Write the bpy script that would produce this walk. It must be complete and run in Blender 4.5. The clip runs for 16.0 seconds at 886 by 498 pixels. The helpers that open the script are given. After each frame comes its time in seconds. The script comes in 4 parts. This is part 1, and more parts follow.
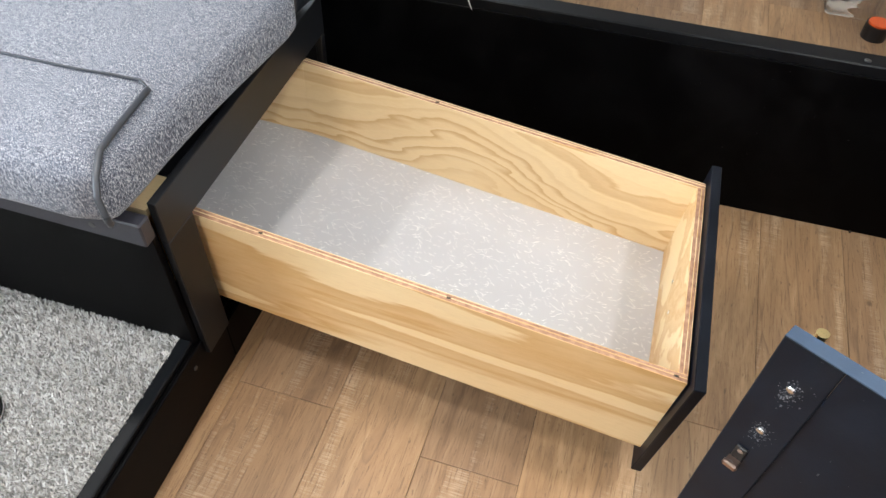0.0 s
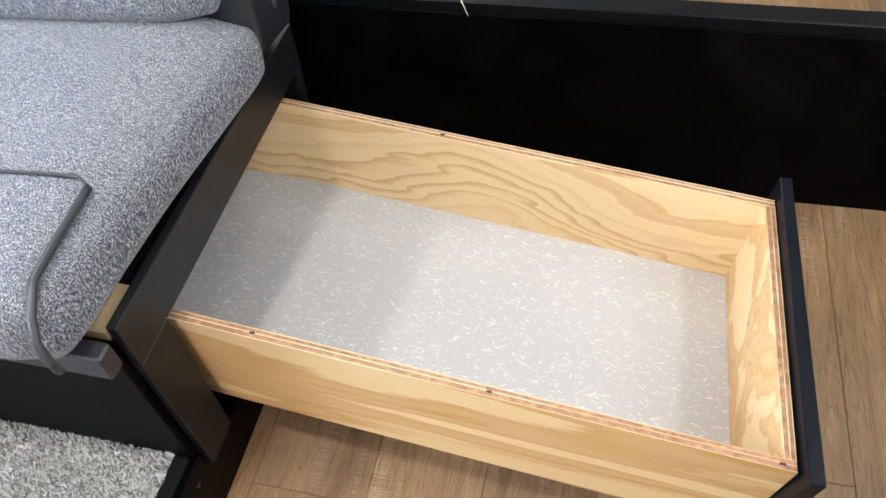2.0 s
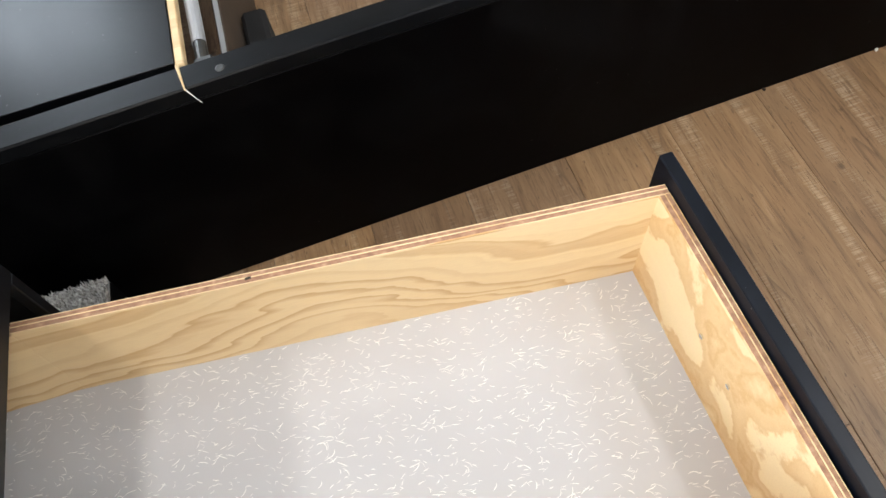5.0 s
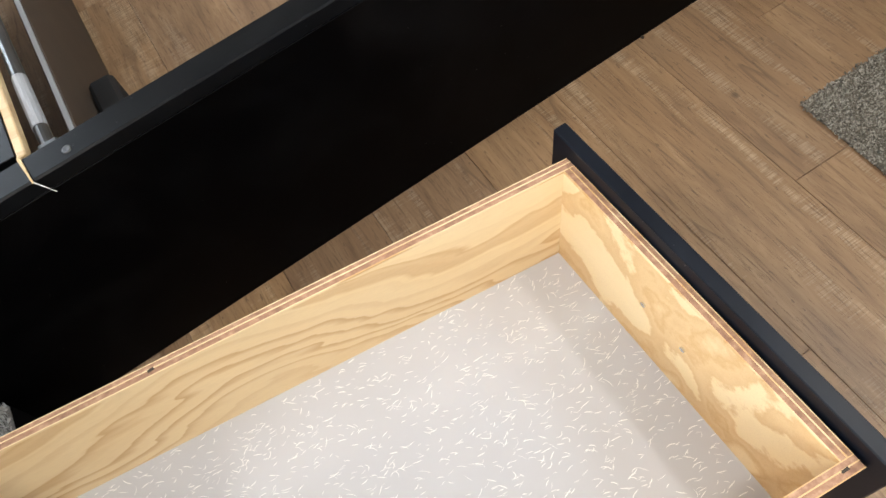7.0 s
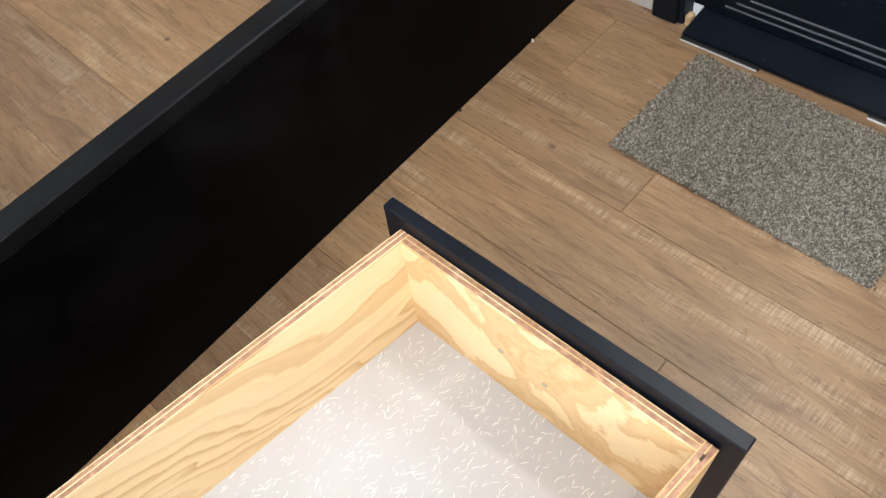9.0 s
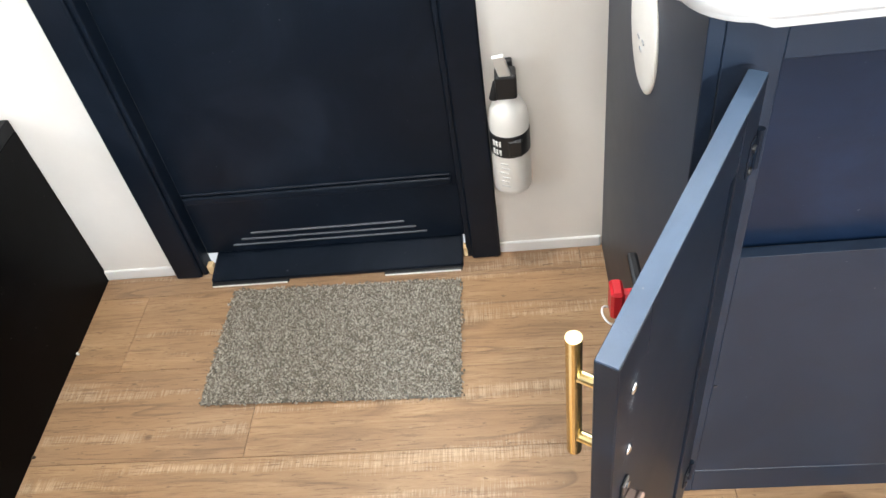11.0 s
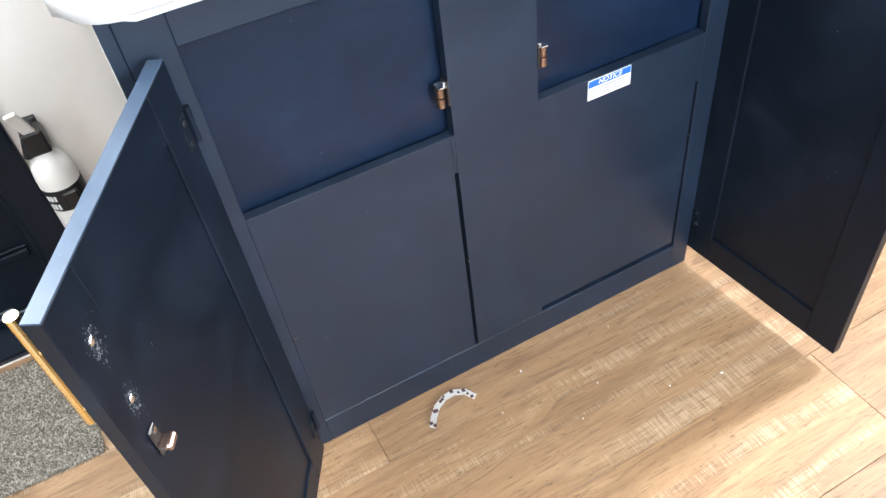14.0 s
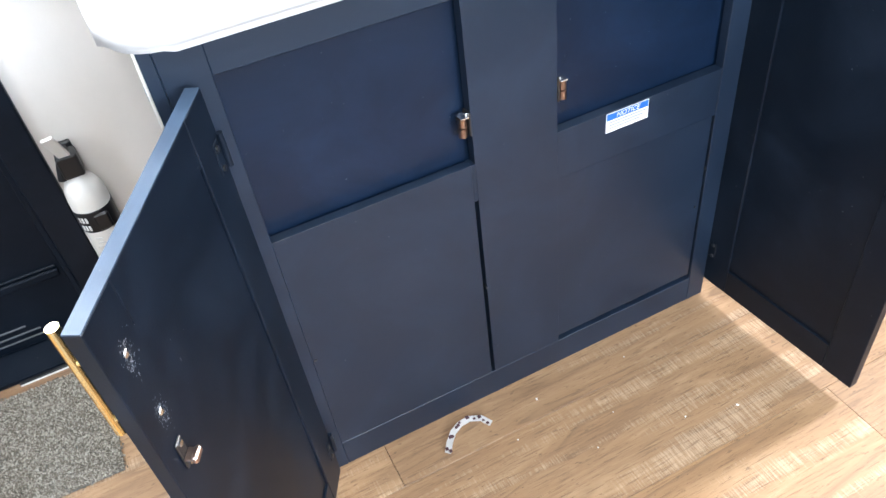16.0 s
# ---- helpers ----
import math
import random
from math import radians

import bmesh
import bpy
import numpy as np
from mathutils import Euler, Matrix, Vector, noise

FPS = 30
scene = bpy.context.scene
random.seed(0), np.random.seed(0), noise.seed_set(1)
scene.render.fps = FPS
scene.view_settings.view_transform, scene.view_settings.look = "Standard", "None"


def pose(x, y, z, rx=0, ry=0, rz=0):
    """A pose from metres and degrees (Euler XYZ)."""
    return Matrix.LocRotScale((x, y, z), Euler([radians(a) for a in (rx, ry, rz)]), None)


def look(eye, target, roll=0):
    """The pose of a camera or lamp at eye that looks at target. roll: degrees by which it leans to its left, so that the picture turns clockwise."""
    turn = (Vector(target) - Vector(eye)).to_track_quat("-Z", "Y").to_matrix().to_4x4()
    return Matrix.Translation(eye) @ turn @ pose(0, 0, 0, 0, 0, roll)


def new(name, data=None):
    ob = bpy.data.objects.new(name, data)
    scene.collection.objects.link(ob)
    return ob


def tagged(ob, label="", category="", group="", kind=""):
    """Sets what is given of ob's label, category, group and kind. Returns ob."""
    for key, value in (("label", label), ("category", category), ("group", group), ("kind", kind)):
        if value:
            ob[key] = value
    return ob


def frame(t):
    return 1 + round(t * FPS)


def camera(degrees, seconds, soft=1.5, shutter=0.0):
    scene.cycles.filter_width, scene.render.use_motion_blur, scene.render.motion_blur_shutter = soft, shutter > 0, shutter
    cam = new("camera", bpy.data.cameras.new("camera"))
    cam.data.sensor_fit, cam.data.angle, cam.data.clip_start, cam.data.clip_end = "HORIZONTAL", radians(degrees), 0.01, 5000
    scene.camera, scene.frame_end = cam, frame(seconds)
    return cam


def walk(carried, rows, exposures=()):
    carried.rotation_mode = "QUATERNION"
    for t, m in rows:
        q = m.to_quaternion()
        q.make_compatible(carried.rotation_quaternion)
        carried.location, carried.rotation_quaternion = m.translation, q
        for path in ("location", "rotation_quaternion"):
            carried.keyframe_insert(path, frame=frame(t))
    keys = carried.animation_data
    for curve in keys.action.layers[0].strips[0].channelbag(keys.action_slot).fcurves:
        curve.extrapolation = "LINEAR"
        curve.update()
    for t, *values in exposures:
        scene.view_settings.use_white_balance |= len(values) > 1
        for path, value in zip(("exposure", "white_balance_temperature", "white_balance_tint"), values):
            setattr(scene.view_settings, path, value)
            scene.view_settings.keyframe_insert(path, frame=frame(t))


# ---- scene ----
cam = camera(61.3, 16.0)
PATH = [
    (0, (0.221, -0.323, 1.405), (-0.122, 0.935, -0.112), 2.4),
    (0.5, (0.199, -0.302, 1.387), (-0.158, 0.949, -0.132), 1.0),
    (1, (0.181, -0.258, 1.365), (-0.18, 0.976, -0.167), -0.6),
    (1.5, (0.156, -0.178, 1.343), (-0.196, 1.039, -0.204), -2.7),
    (2, (0.127, -0.07, 1.327), (-0.223, 1.129, -0.235), -5.0),
    (2.5, (0.103, 0.028, 1.299), (-0.216, 1.204, -0.287), -6.4),
    (3, (0.114, 0.1, 1.279), (-0.164, 1.248, -0.335), -7.9),
    (3.5, (0.126, 0.16, 1.255), (-0.097, 1.291, -0.38), -10.0),
    (4, (0.112, 0.212, 1.239), (-0.018, 1.336, -0.41), -11.6),
    (4.5, (0.08, 0.285, 1.238), (0.091, 1.379, -0.437), -11.7),
    (7, (0.124, 0.363, 1.172), (0.367, 1.376, -0.536), -20.9),
    (7.5, (0.152, 0.35, 1.162), (0.436, 1.353, -0.545), -20.8),
    (8, (0.148, 0.323, 1.158), (0.479, 1.345, -0.529), -19.8),
    (8.2, (0.137, 0.306, 1.162), (0.493, 1.332, -0.517), -19.5),
    (10.3, (0.148, 0.309, 1.2), (1.385, 0.821, -0.285), -10.7),
    (10.5, (0.135, 0.286, 1.208), (1.439, 0.702, -0.25), -10.0),
    (11, (0.13, 0.229, 1.232), (1.554, 0.439, -0.156), -10.0),
    (11.5, (0.096, 0.168, 1.227), (1.551, 0.216, -0.144), -10.3),
    (12, (0.047, 0.119, 1.227), (1.469, 0.009, -0.175), -10.2),
    (12.5, (0.011, 0.081, 1.234), (1.407, -0.211, -0.169), -9.1),
    (13, (-0.02, 0.051, 1.236), (1.347, -0.381, -0.158), -8.4),
    (13.5, (-0.047, 0.036, 1.23), (1.297, -0.472, -0.161), -8.4),
    (14, (-0.064, 0.029, 1.226), (1.259, -0.511, -0.174), -8.5),
    (14.5, (-0.068, 0.031, 1.218), (1.244, -0.522, -0.186), -8.4),
    (15, (-0.072, 0.031, 1.222), (1.252, -0.51, -0.177), -8.4),
    (15.5, (-0.078, 0.036, 1.229), (1.278, -0.489, -0.144), -8.6),
    (16, (-0.083, 0.043, 1.239), (1.307, -0.49, -0.097), -8.3),
]
EXPOSURES = [(0, 1.0, 6450, 10), (4.5, 1.0, 6500, 10), (7, 0.95, 6500, 10), (8.2, 0.95, 6500, 10), (10.3, 1.7, 6250, 10), (11.5, 1.74, 6600, 10), (12.2, 1.84, 6500, 10), (13, 1.78, 6150, 10), (14.5, 1.78, 6100, 10), (16, 1.73, 5900, 10)]
walk(cam, [(t, look(eye, target, roll)) for t, eye, target, roll in PATH], EXPOSURES)

# ---------------------------------------------------------------- world, lamps
world = bpy.data.worlds.new("world")
scene.world = world
world.use_nodes = True
world.node_tree.nodes["Background"].inputs[0].default_value = (0.9, 0.95, 1.0, 1)
world.node_tree.nodes["Background"].inputs[1].default_value = 0.25

# unseen lamps, set from shadow edges; the weak third is added for deck sheen
LAMPS = [(-1.16, 0.62, 5.6), (-0.52, 0.10, 5.6), (0.10, 1.45, 0.7), (0.44, -2.02, 14.0), (1.12, 0.45, 4.8)]
CEILING = 2.03


def lamp_light(x, y, power):
    data = bpy.data.lights.new("ceiling_lamp_light", "AREA")
    data.shape, data.size, data.energy, data.color = "DISK", 0.13, power, (1.0, 0.96, 0.91)
    ob = new("ceiling_lamp_light", data)
    ob.location = (x, y, CEILING - 0.045)
    return ob


for lx, ly, lp in LAMPS:
    lamp_light(lx, ly, lp)


# daylight through unseen windows: behind the camera, over the bed, in the entry door
def window_light(eye, target, wide, high, power):
    data = bpy.data.lights.new("window_light", "AREA")
    data.shape, data.size, data.size_y, data.energy, data.color = "RECTANGLE", wide, high, power, (0.78, 0.89, 1.0)
    ob = new("window_light", data)
    ob.matrix_world = look(eye, target)
    return ob


# added fill with no known source, lifts the cabinet front and floor
window_light((-2.30, -0.5, 1.45), (0.5, -0.1, 0.7), 1.1, 0.6, 44.0)
window_light((-0.95, 2.86, 1.38), (-0.95, 0.0, 1.2), 0.6, 0.5, 9.0)
# presumed door window, its light raised to brighten the cushion's east side
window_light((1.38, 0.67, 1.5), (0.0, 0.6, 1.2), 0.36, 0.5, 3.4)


# ---------------------------------------------------------------- helpers
def thing(name, base, label, category, group="", kind=""):
    ob = new(name)
    ob.location = base
    ob.empty_display_size = 0.05
    return tagged(ob, label, category, group, kind)


def mesh_of(name, bm, material, smooth=False):
    bmesh.ops.recalc_face_normals(bm, faces=bm.faces)
    me = bpy.data.meshes.new(name)
    bm.to_mesh(me)
    bm.free()
    if material:
        me.materials.append(material)
    if smooth:
        for p in me.polygons:
            p.use_smooth = True
    return me


def base_of(ob):
    """Where a thing or a part stands: things carry their place, parts are built in world places."""
    return Matrix.Identity(4) if ob.parent else Matrix.Translation(ob.location)


def part(name, bm, material, parent, label="", smooth=False):
    """One mesh object, built in world places, under a thing or a part."""
    ob = new(name, mesh_of(name, bm, material, smooth))
    ob.parent = parent
    ob.matrix_parent_inverse = base_of(parent).inverted()
    return tagged(ob, label)


def whole(name, bm, material, label, category, kind="", group="", smooth=False):
    ob = new(name, mesh_of(name, bm, material, smooth))
    return tagged(ob, label, category, group, kind)


def box(x0, x1, y0, y1, z0, z1, bevel=0.0, bm=None, segments=1):
    bm = bm or bmesh.new()
    m = Matrix.LocRotScale(((x0 + x1) / 2, (y0 + y1) / 2, (z0 + z1) / 2), None, (abs(x1 - x0), abs(y1 - y0), abs(z1 - z0)))
    made = bmesh.ops.create_cube(bm, size=1, matrix=m)["verts"]
    if bevel:
        edges = list({e for v in made for e in v.link_edges})
        bmesh.ops.bevel(bm, geom=edges, offset=bevel, segments=segments, affect="EDGES", profile=0.5)
    return bm


def bend(bm, f):
    for v in bm.verts:
        v.co = Vector(f(*v.co))
    return bm


def moved(bm, m):
    bmesh.ops.transform(bm, matrix=m, verts=bm.verts)
    return bm


def rod(a, b, r, sides=14, bm=None, r2=None, caps=True):
    bm = bm or bmesh.new()
    a, b = Vector(a), Vector(b)
    m = Matrix.Translation((a + b) / 2) @ (b - a).to_track_quat("Z", "Y").to_matrix().to_4x4()
    bmesh.ops.create_cone(bm, cap_ends=caps, segments=sides, radius1=r, radius2=r if r2 is None else r2, depth=(b - a).length, matrix=m)
    return bm


def lathe(profile, m, sides=28):
    """A turned body from (radius, height) pairs, placed by m."""
    bm = bmesh.new()
    rings = []
    for r, h in profile:
        rings.append([bm.verts.new((r * math.cos(2 * math.pi * k / sides), r * math.sin(2 * math.pi * k / sides), h)) for k in range(sides)])
    for low, high in zip(rings, rings[1:]):
        for k in range(sides):
            bm.faces.new((low[k], low[(k + 1) % sides], high[(k + 1) % sides], high[k]))
    bm.faces.new(list(reversed(rings[0])))
    bm.faces.new(rings[-1])
    return moved(bm, m)


def tube(points, r, sides=8):
    """A round cord along points."""
    bm = bmesh.new()
    pts = [Vector(p) for p in points]
    rings = []
    for i, p in enumerate(pts):
        d = (pts[min(i + 1, len(pts) - 1)] - pts[max(i - 1, 0)]).normalized()
        q = d.to_track_quat("Z", "Y")
        rings.append([bm.verts.new(p + q @ Vector((r * math.cos(2 * math.pi * k / sides), r * math.sin(2 * math.pi * k / sides), 0))) for k in range(sides)])
    for low, high in zip(rings, rings[1:]):
        for k in range(sides):
            bm.faces.new((low[k], low[(k + 1) % sides], high[(k + 1) % sides], high[k]))
    bm.faces.new(list(reversed(rings[0])))
    bm.faces.new(rings[-1])
    return bm


def pillow(x0, x1, y0, y1, z0, z1, r, puff, nx=40, ny=30, power=3.0, sag=None):
    """An upholstered block: rounded edges, a domed top and a slightly uneven surface."""
    bm = bmesh.new()
    bmesh.ops.create_cube(bm, size=2)
    bmesh.ops.subdivide_edges(bm, edges=bm.edges, cuts=18, use_grid_fill=True)
    cx, cy, cz, hx, hy, hz = (x0 + x1) / 2, (y0 + y1) / 2, (z0 + z1) / 2, (x1 - x0) / 2, (y1 - y0) / 2, (z1 - z0) / 2
    for v in bm.verts:
        p = [v.co.x * hx, v.co.y * hy, v.co.z * hz]
        inner = [max(-h + r, min(h - r, c)) for c, h in zip(p, (hx, hy, hz))]
        d = Vector([c - i for c, i in zip(p, inner)])
        if d.length > 1e-6:
            d = d.normalized() * r
        q = Vector(inner) + d
        if v.co.z > 0:
            q.z += puff * (1 - (q.x / hx) ** 4) * (1 - (q.y / hy) ** 4)
        n = noise.noise(Vector((q.x * 5 + cx * 9, q.y * 5, q.z * 5 + cy * 7))) * 0.005
        q += Vector((q.x / hx, q.y / hy, q.z / hz)).normalized() * n
        v.co = q + Vector((cx, cy, cz))
    return bm


# ---------------------------------------------------------------- materials
def material(name):
    mat = bpy.data.materials.new(name)
    mat.use_nodes = True
    nt = mat.node_tree
    bsdf = nt.nodes["Principled BSDF"]
    return mat, nt, bsdf


def node(nt, kind, **kw):
    n = nt.nodes.new(kind)
    for k, v in kw.items():
        n.inputs[k].default_value = v
    return n


def coords(nt, scale=(1, 1, 1), turn=(0, 0, 0), source="Object"):
    tc = nt.nodes.new("ShaderNodeTexCoord")
    mp = nt.nodes.new("ShaderNodeMapping")
    mp.inputs["Scale"].default_value = scale
    mp.inputs["Rotation"].default_value = turn
    nt.links.new(tc.outputs[source], mp.inputs["Vector"])
    return mp.outputs["Vector"]


def noise_tex(nt, vec, scale, detail=4, rough=0.6, distortion=0.0):
    n = node(nt, "ShaderNodeTexNoise", Scale=scale, Detail=detail, Roughness=rough, Distortion=distortion)
    nt.links.new(vec, n.inputs["Vector"])
    return n.outputs["Fac"]


def ramp(nt, fac, stops):
    r = nt.nodes.new("ShaderNodeValToRGB")
    els = r.color_ramp.elements
    while len(els) < len(stops):
        els.new(0.5)
    for e, (p, c) in zip(els, stops):
        e.position = p
        e.color = (*c, 1) if len(c) == 3 else c
    nt.links.new(fac, r.inputs["Fac"])
    return r.outputs["Color"]


def mix(nt, fac, a, b, how="MIX"):
    m = nt.nodes.new("ShaderNodeMix")
    m.data_type, m.blend_type = "RGBA", how
    for socket, value in ((m.inputs[0], fac), (m.inputs[6], a), (m.inputs[7], b)):
        if isinstance(value, (int, float)):
            socket.default_value = value
        elif isinstance(value, tuple):
            socket.default_value = (*value, 1)
        else:
            nt.links.new(value, socket)
    return m.outputs[2]


def maths(nt, how, a, b=0.0):
    m = nt.nodes.new("ShaderNodeMath")
    m.operation = how
    for socket, value in zip(m.inputs, (a, b)):
        if isinstance(value, (int, float)):
            socket.default_value = value
        else:
            nt.links.new(value, socket)
    return m.outputs[0]


def bump(nt, bsdf, height, strength=0.3, distance=0.002):
    b = node(nt, "ShaderNodeBump", Strength=strength, Distance=distance)
    nt.links.new(height, b.inputs["Height"])
    nt.links.new(b.outputs["Normal"], bsdf.inputs["Normal"])


def grey(v):
    return (v, v, v)


def make_black(name, base, rough, spread=0.12, gloss=0.5, smeared=1.5):
    """Black laminate: a fine texture, faint smears and dust specks."""
    mat, nt, b = material(name)
    v = coords(nt)
    smear = noise_tex(nt, v, 5.0, 5, 0.65, 0.8)
    fine = noise_tex(nt, v, 420.0, 2, 0.5)
    col = mix(nt, ramp(nt, smear, [(0.45, grey(0.0)), (0.8, grey(1.0))]), base, tuple(c * smeared + 0.004 for c in base))
    dust = ramp(nt, noise_tex(nt, v, 150.0, 2, 0.5), [(0.76, grey(0.0)), (0.80, grey(1.0))])
    col = mix(nt, maths(nt, "MULTIPLY", dust, 0.5), col, (0.2, 0.2, 0.2))
    nt.links.new(col, b.inputs["Base Color"])
    nt.links.new(maths(nt, "ADD", maths(nt, "MULTIPLY", smear, spread), rough - spread / 2), b.inputs["Roughness"])
    b.inputs["Specular IOR Level"].default_value = gloss
    bump(nt, b, fine, 0.12, 0.0006)
    return mat


BLACK = make_black("black_laminate", (0.0006, 0.0006, 0.0009), 0.45, gloss=0.06)
# the black laminate lifted: highlights on the bench rail are put into its colour
BENCH_BLACK = make_black("lifted_black_bench_laminate", (0.0046, 0.0052, 0.0066), 0.42, gloss=0.32)
BLACK_DECK = make_black("black_deck_laminate", (0.0018, 0.0021, 0.0028), 0.33, gloss=0.12)
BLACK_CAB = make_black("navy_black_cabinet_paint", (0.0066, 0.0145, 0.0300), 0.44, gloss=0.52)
# door leaves: the cabinet's hue at under half its brightness
BLACK_LEAF = make_black("darker_cabinet_door", (0.0028, 0.0062, 0.0125), 0.42, gloss=0.25, smeared=2.0)
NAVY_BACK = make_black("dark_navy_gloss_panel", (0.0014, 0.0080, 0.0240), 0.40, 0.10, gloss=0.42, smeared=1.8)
# black door edge: its bluish reflection is put into the base colour
EDGE_SHEEN = make_black("blue_sheen_edge", (0.046, 0.074, 0.118), 0.34, gloss=0.5)
BLACK_TRIM = make_black("black_edge_band", (0.0030, 0.0035, 0.0045), 0.40, gloss=0.13)
BLACK_FRONT = make_black("black_drawer_front", (0.0030, 0.0045, 0.0085), 0.40, gloss=0.2)
BLACK_DOOR = make_black("black_door_skin", (0.0034, 0.0066, 0.0125), 0.40, gloss=0.22)


def make_pine(name, turn, tone=1.0, bands=0.5, lines=0.4, stretch=0.45, size=2.6, count=13.0):
    """Pine veneer: flat wandering bands, thin ring lines and fine fibres; turn brings the grain along the x axis."""
    mat, nt, b = material(name)
    v = coords(nt, (stretch, 3.0, 3.0), turn)
    fibre = noise_tex(nt, coords(nt, (6, 190, 190), turn), 2.5, 3, 0.6)
    rag = maths(nt, "MULTIPLY", maths(nt, "SUBTRACT", noise_tex(nt, coords(nt, (3.5, 34, 34), turn), 2.2, 3, 0.6), 0.5), 0.10)
    warp = node(nt, "ShaderNodeTexNoise", Scale=1.7, Detail=1.8, Roughness=0.45, Distortion=0.6)
    nt.links.new(v, warp.inputs["Vector"])
    rings = maths(nt, "FRACT", maths(nt, "MULTIPLY", maths(nt, "ADD", warp.outputs["Fac"], maths(nt, "MULTIPLY", rag, 0.12)), count))
    thin = ramp(nt, rings, [(0.0, grey(0.0)), (0.45, grey(0.05)), (0.80, grey(0.60)), (0.92, grey(1.0)), (0.98, grey(0.0))])
    band = maths(nt, "ADD", noise_tex(nt, coords(nt, (stretch * 0.8, 4.2, 4.2), turn), size, 2, 0.5, 0.5), rag)
    flat = ramp(nt, band, [(0.475, grey(0.0)), (0.50, grey(0.85)), (0.56, grey(0.60)), (0.59, grey(1.0)), (0.66, grey(0.2))])
    pore = ramp(nt, noise_tex(nt, coords(nt, (10, 230, 230), turn), 1.7, 2, 0.5), [(0.64, grey(0.0)), (0.70, grey(1.0))])
    patch = noise_tex(nt, coords(nt, (1.5, 3, 3), turn), 1.6, 3, 0.5)
    col = mix(nt, patch, (0.82, 0.595, 0.315), (0.92, 0.74, 0.46))
    col = mix(nt, maths(nt, "MULTIPLY", flat, bands), col, (0.60, 0.320, 0.100))
    col = mix(nt, maths(nt, "MULTIPLY", thin, lines), col, (0.53, 0.265, 0.070))
    col = mix(nt, 0.10, col, ramp(nt, fibre, [(0.3, (0.42, 0.23, 0.09)), (0.6, (0.90, 0.72, 0.44))]), "MIX")
    col = mix(nt, maths(nt, "MULTIPLY", pore, 0.12), col, (0.36, 0.17, 0.06))
    if tone != 1.0:
        col = mix(nt, 1.0, col, grey(tone), "MULTIPLY")
    nt.links.new(col, b.inputs["Base Color"])
    nt.links.new(maths(nt, "ADD", maths(nt, "MULTIPLY", fibre, 0.2), 0.40), b.inputs["Roughness"])
    bump(nt, b, fibre, 0.12, 0.0006)
    return mat


def make_figured_pine():
    """Pine veneer with a crown figure: ring lines that arch over one place and run out flat to both ends."""
    mat, nt, b = material("pine_plywood_face_lined")
    sep = nt.nodes.new("ShaderNodeSeparateXYZ")
    nt.links.new(coords(nt), sep.inputs[0])
    x, h = sep.outputs["X"], maths(nt, "MULTIPLY", maths(nt, "SUBTRACT", sep.outputs["Z"], 0.15), 3.57)
    away = maths(nt, "MULTIPLY", maths(nt, "ADD", x, 0.07), 5.5)
    hump = maths(nt, "DIVIDE", 0.34, maths(nt, "ADD", maths(nt, "MULTIPLY", away, away), 1.0))
    away2 = maths(nt, "MULTIPLY", maths(nt, "SUBTRACT", x, 0.30), 6.0)
    hump2 = maths(nt, "DIVIDE", 0.24, maths(nt, "ADD", maths(nt, "MULTIPLY", away2, away2), 1.0))
    wander = maths(nt, "MULTIPLY", maths(nt, "SUBTRACT", noise_tex(nt, coords(nt, (1.6, 3.0, 5.0)), 2.4, 2, 0.5, 0.4), 0.5), 0.42)
    rag = maths(nt, "MULTIPLY", maths(nt, "SUBTRACT", noise_tex(nt, coords(nt, (5, 40, 60)), 2.0, 3, 0.6), 0.5), 0.035)
    field = maths(nt, "ADD", maths(nt, "SUBTRACT", maths(nt, "ADD", maths(nt, "SUBTRACT", h, hump), hump2), wander), rag)
    ring = maths(nt, "FRACT", maths(nt, "MULTIPLY", maths(nt, "ADD", field, 1.0), 9.0))
    line = ramp(nt, ring, [(0.0, grey(0.0)), (0.40, grey(0.05)), (0.70, grey(0.75)), (0.84, grey(1.0)), (0.90, grey(0.0))])
    low = ramp(nt, field, [(0.0, grey(0.35)), (0.12, grey(1.0)), (0.42, grey(1.0)), (0.56, grey(0.15))])
    wide = maths(nt, "FRACT", maths(nt, "MULTIPLY", maths(nt, "ADD", field, 1.0), 2.6))
    band = maths(nt, "MULTIPLY", ramp(nt, wide, [(0.35, grey(0.0)), (0.42, grey(0.8)), (0.66, grey(0.6)), (0.72, grey(1.0)), (0.76, grey(0.0))]), ramp(nt, field, [(0.42, grey(0.1)), (0.52, grey(1.0))]))
    fibre = noise_tex(nt, coords(nt, (6, 190, 190)), 2.5, 3, 0.6)
    patch = noise_tex(nt, coords(nt, (1.5, 3, 3)), 1.6, 3, 0.5)
    col = mix(nt, patch, (0.82, 0.60, 0.32), (0.92, 0.74, 0.46))
    col = mix(nt, maths(nt, "MULTIPLY", band, 0.70), col, (0.60, 0.345, 0.125))
    col = mix(nt, maths(nt, "MULTIPLY", maths(nt, "MULTIPLY", line, low), 0.74), col, (0.58, 0.315, 0.095))
    col = mix(nt, 0.09, col, ramp(nt, fibre, [(0.3, (0.42, 0.23, 0.09)), (0.6, (0.90, 0.72, 0.44))]))
    nt.links.new(col, b.inputs["Base Color"])
    nt.links.new(maths(nt, "ADD", maths(nt, "MULTIPLY", fibre, 0.2), 0.40), b.inputs["Roughness"])
    bump(nt, b, fibre, 0.12, 0.0006)
    return mat


PINE = make_pine("pine_plywood_face", (0, 0, 0), bands=0.95, lines=0.05, stretch=0.55, size=2.0)
PINE_LINED = make_figured_pine()
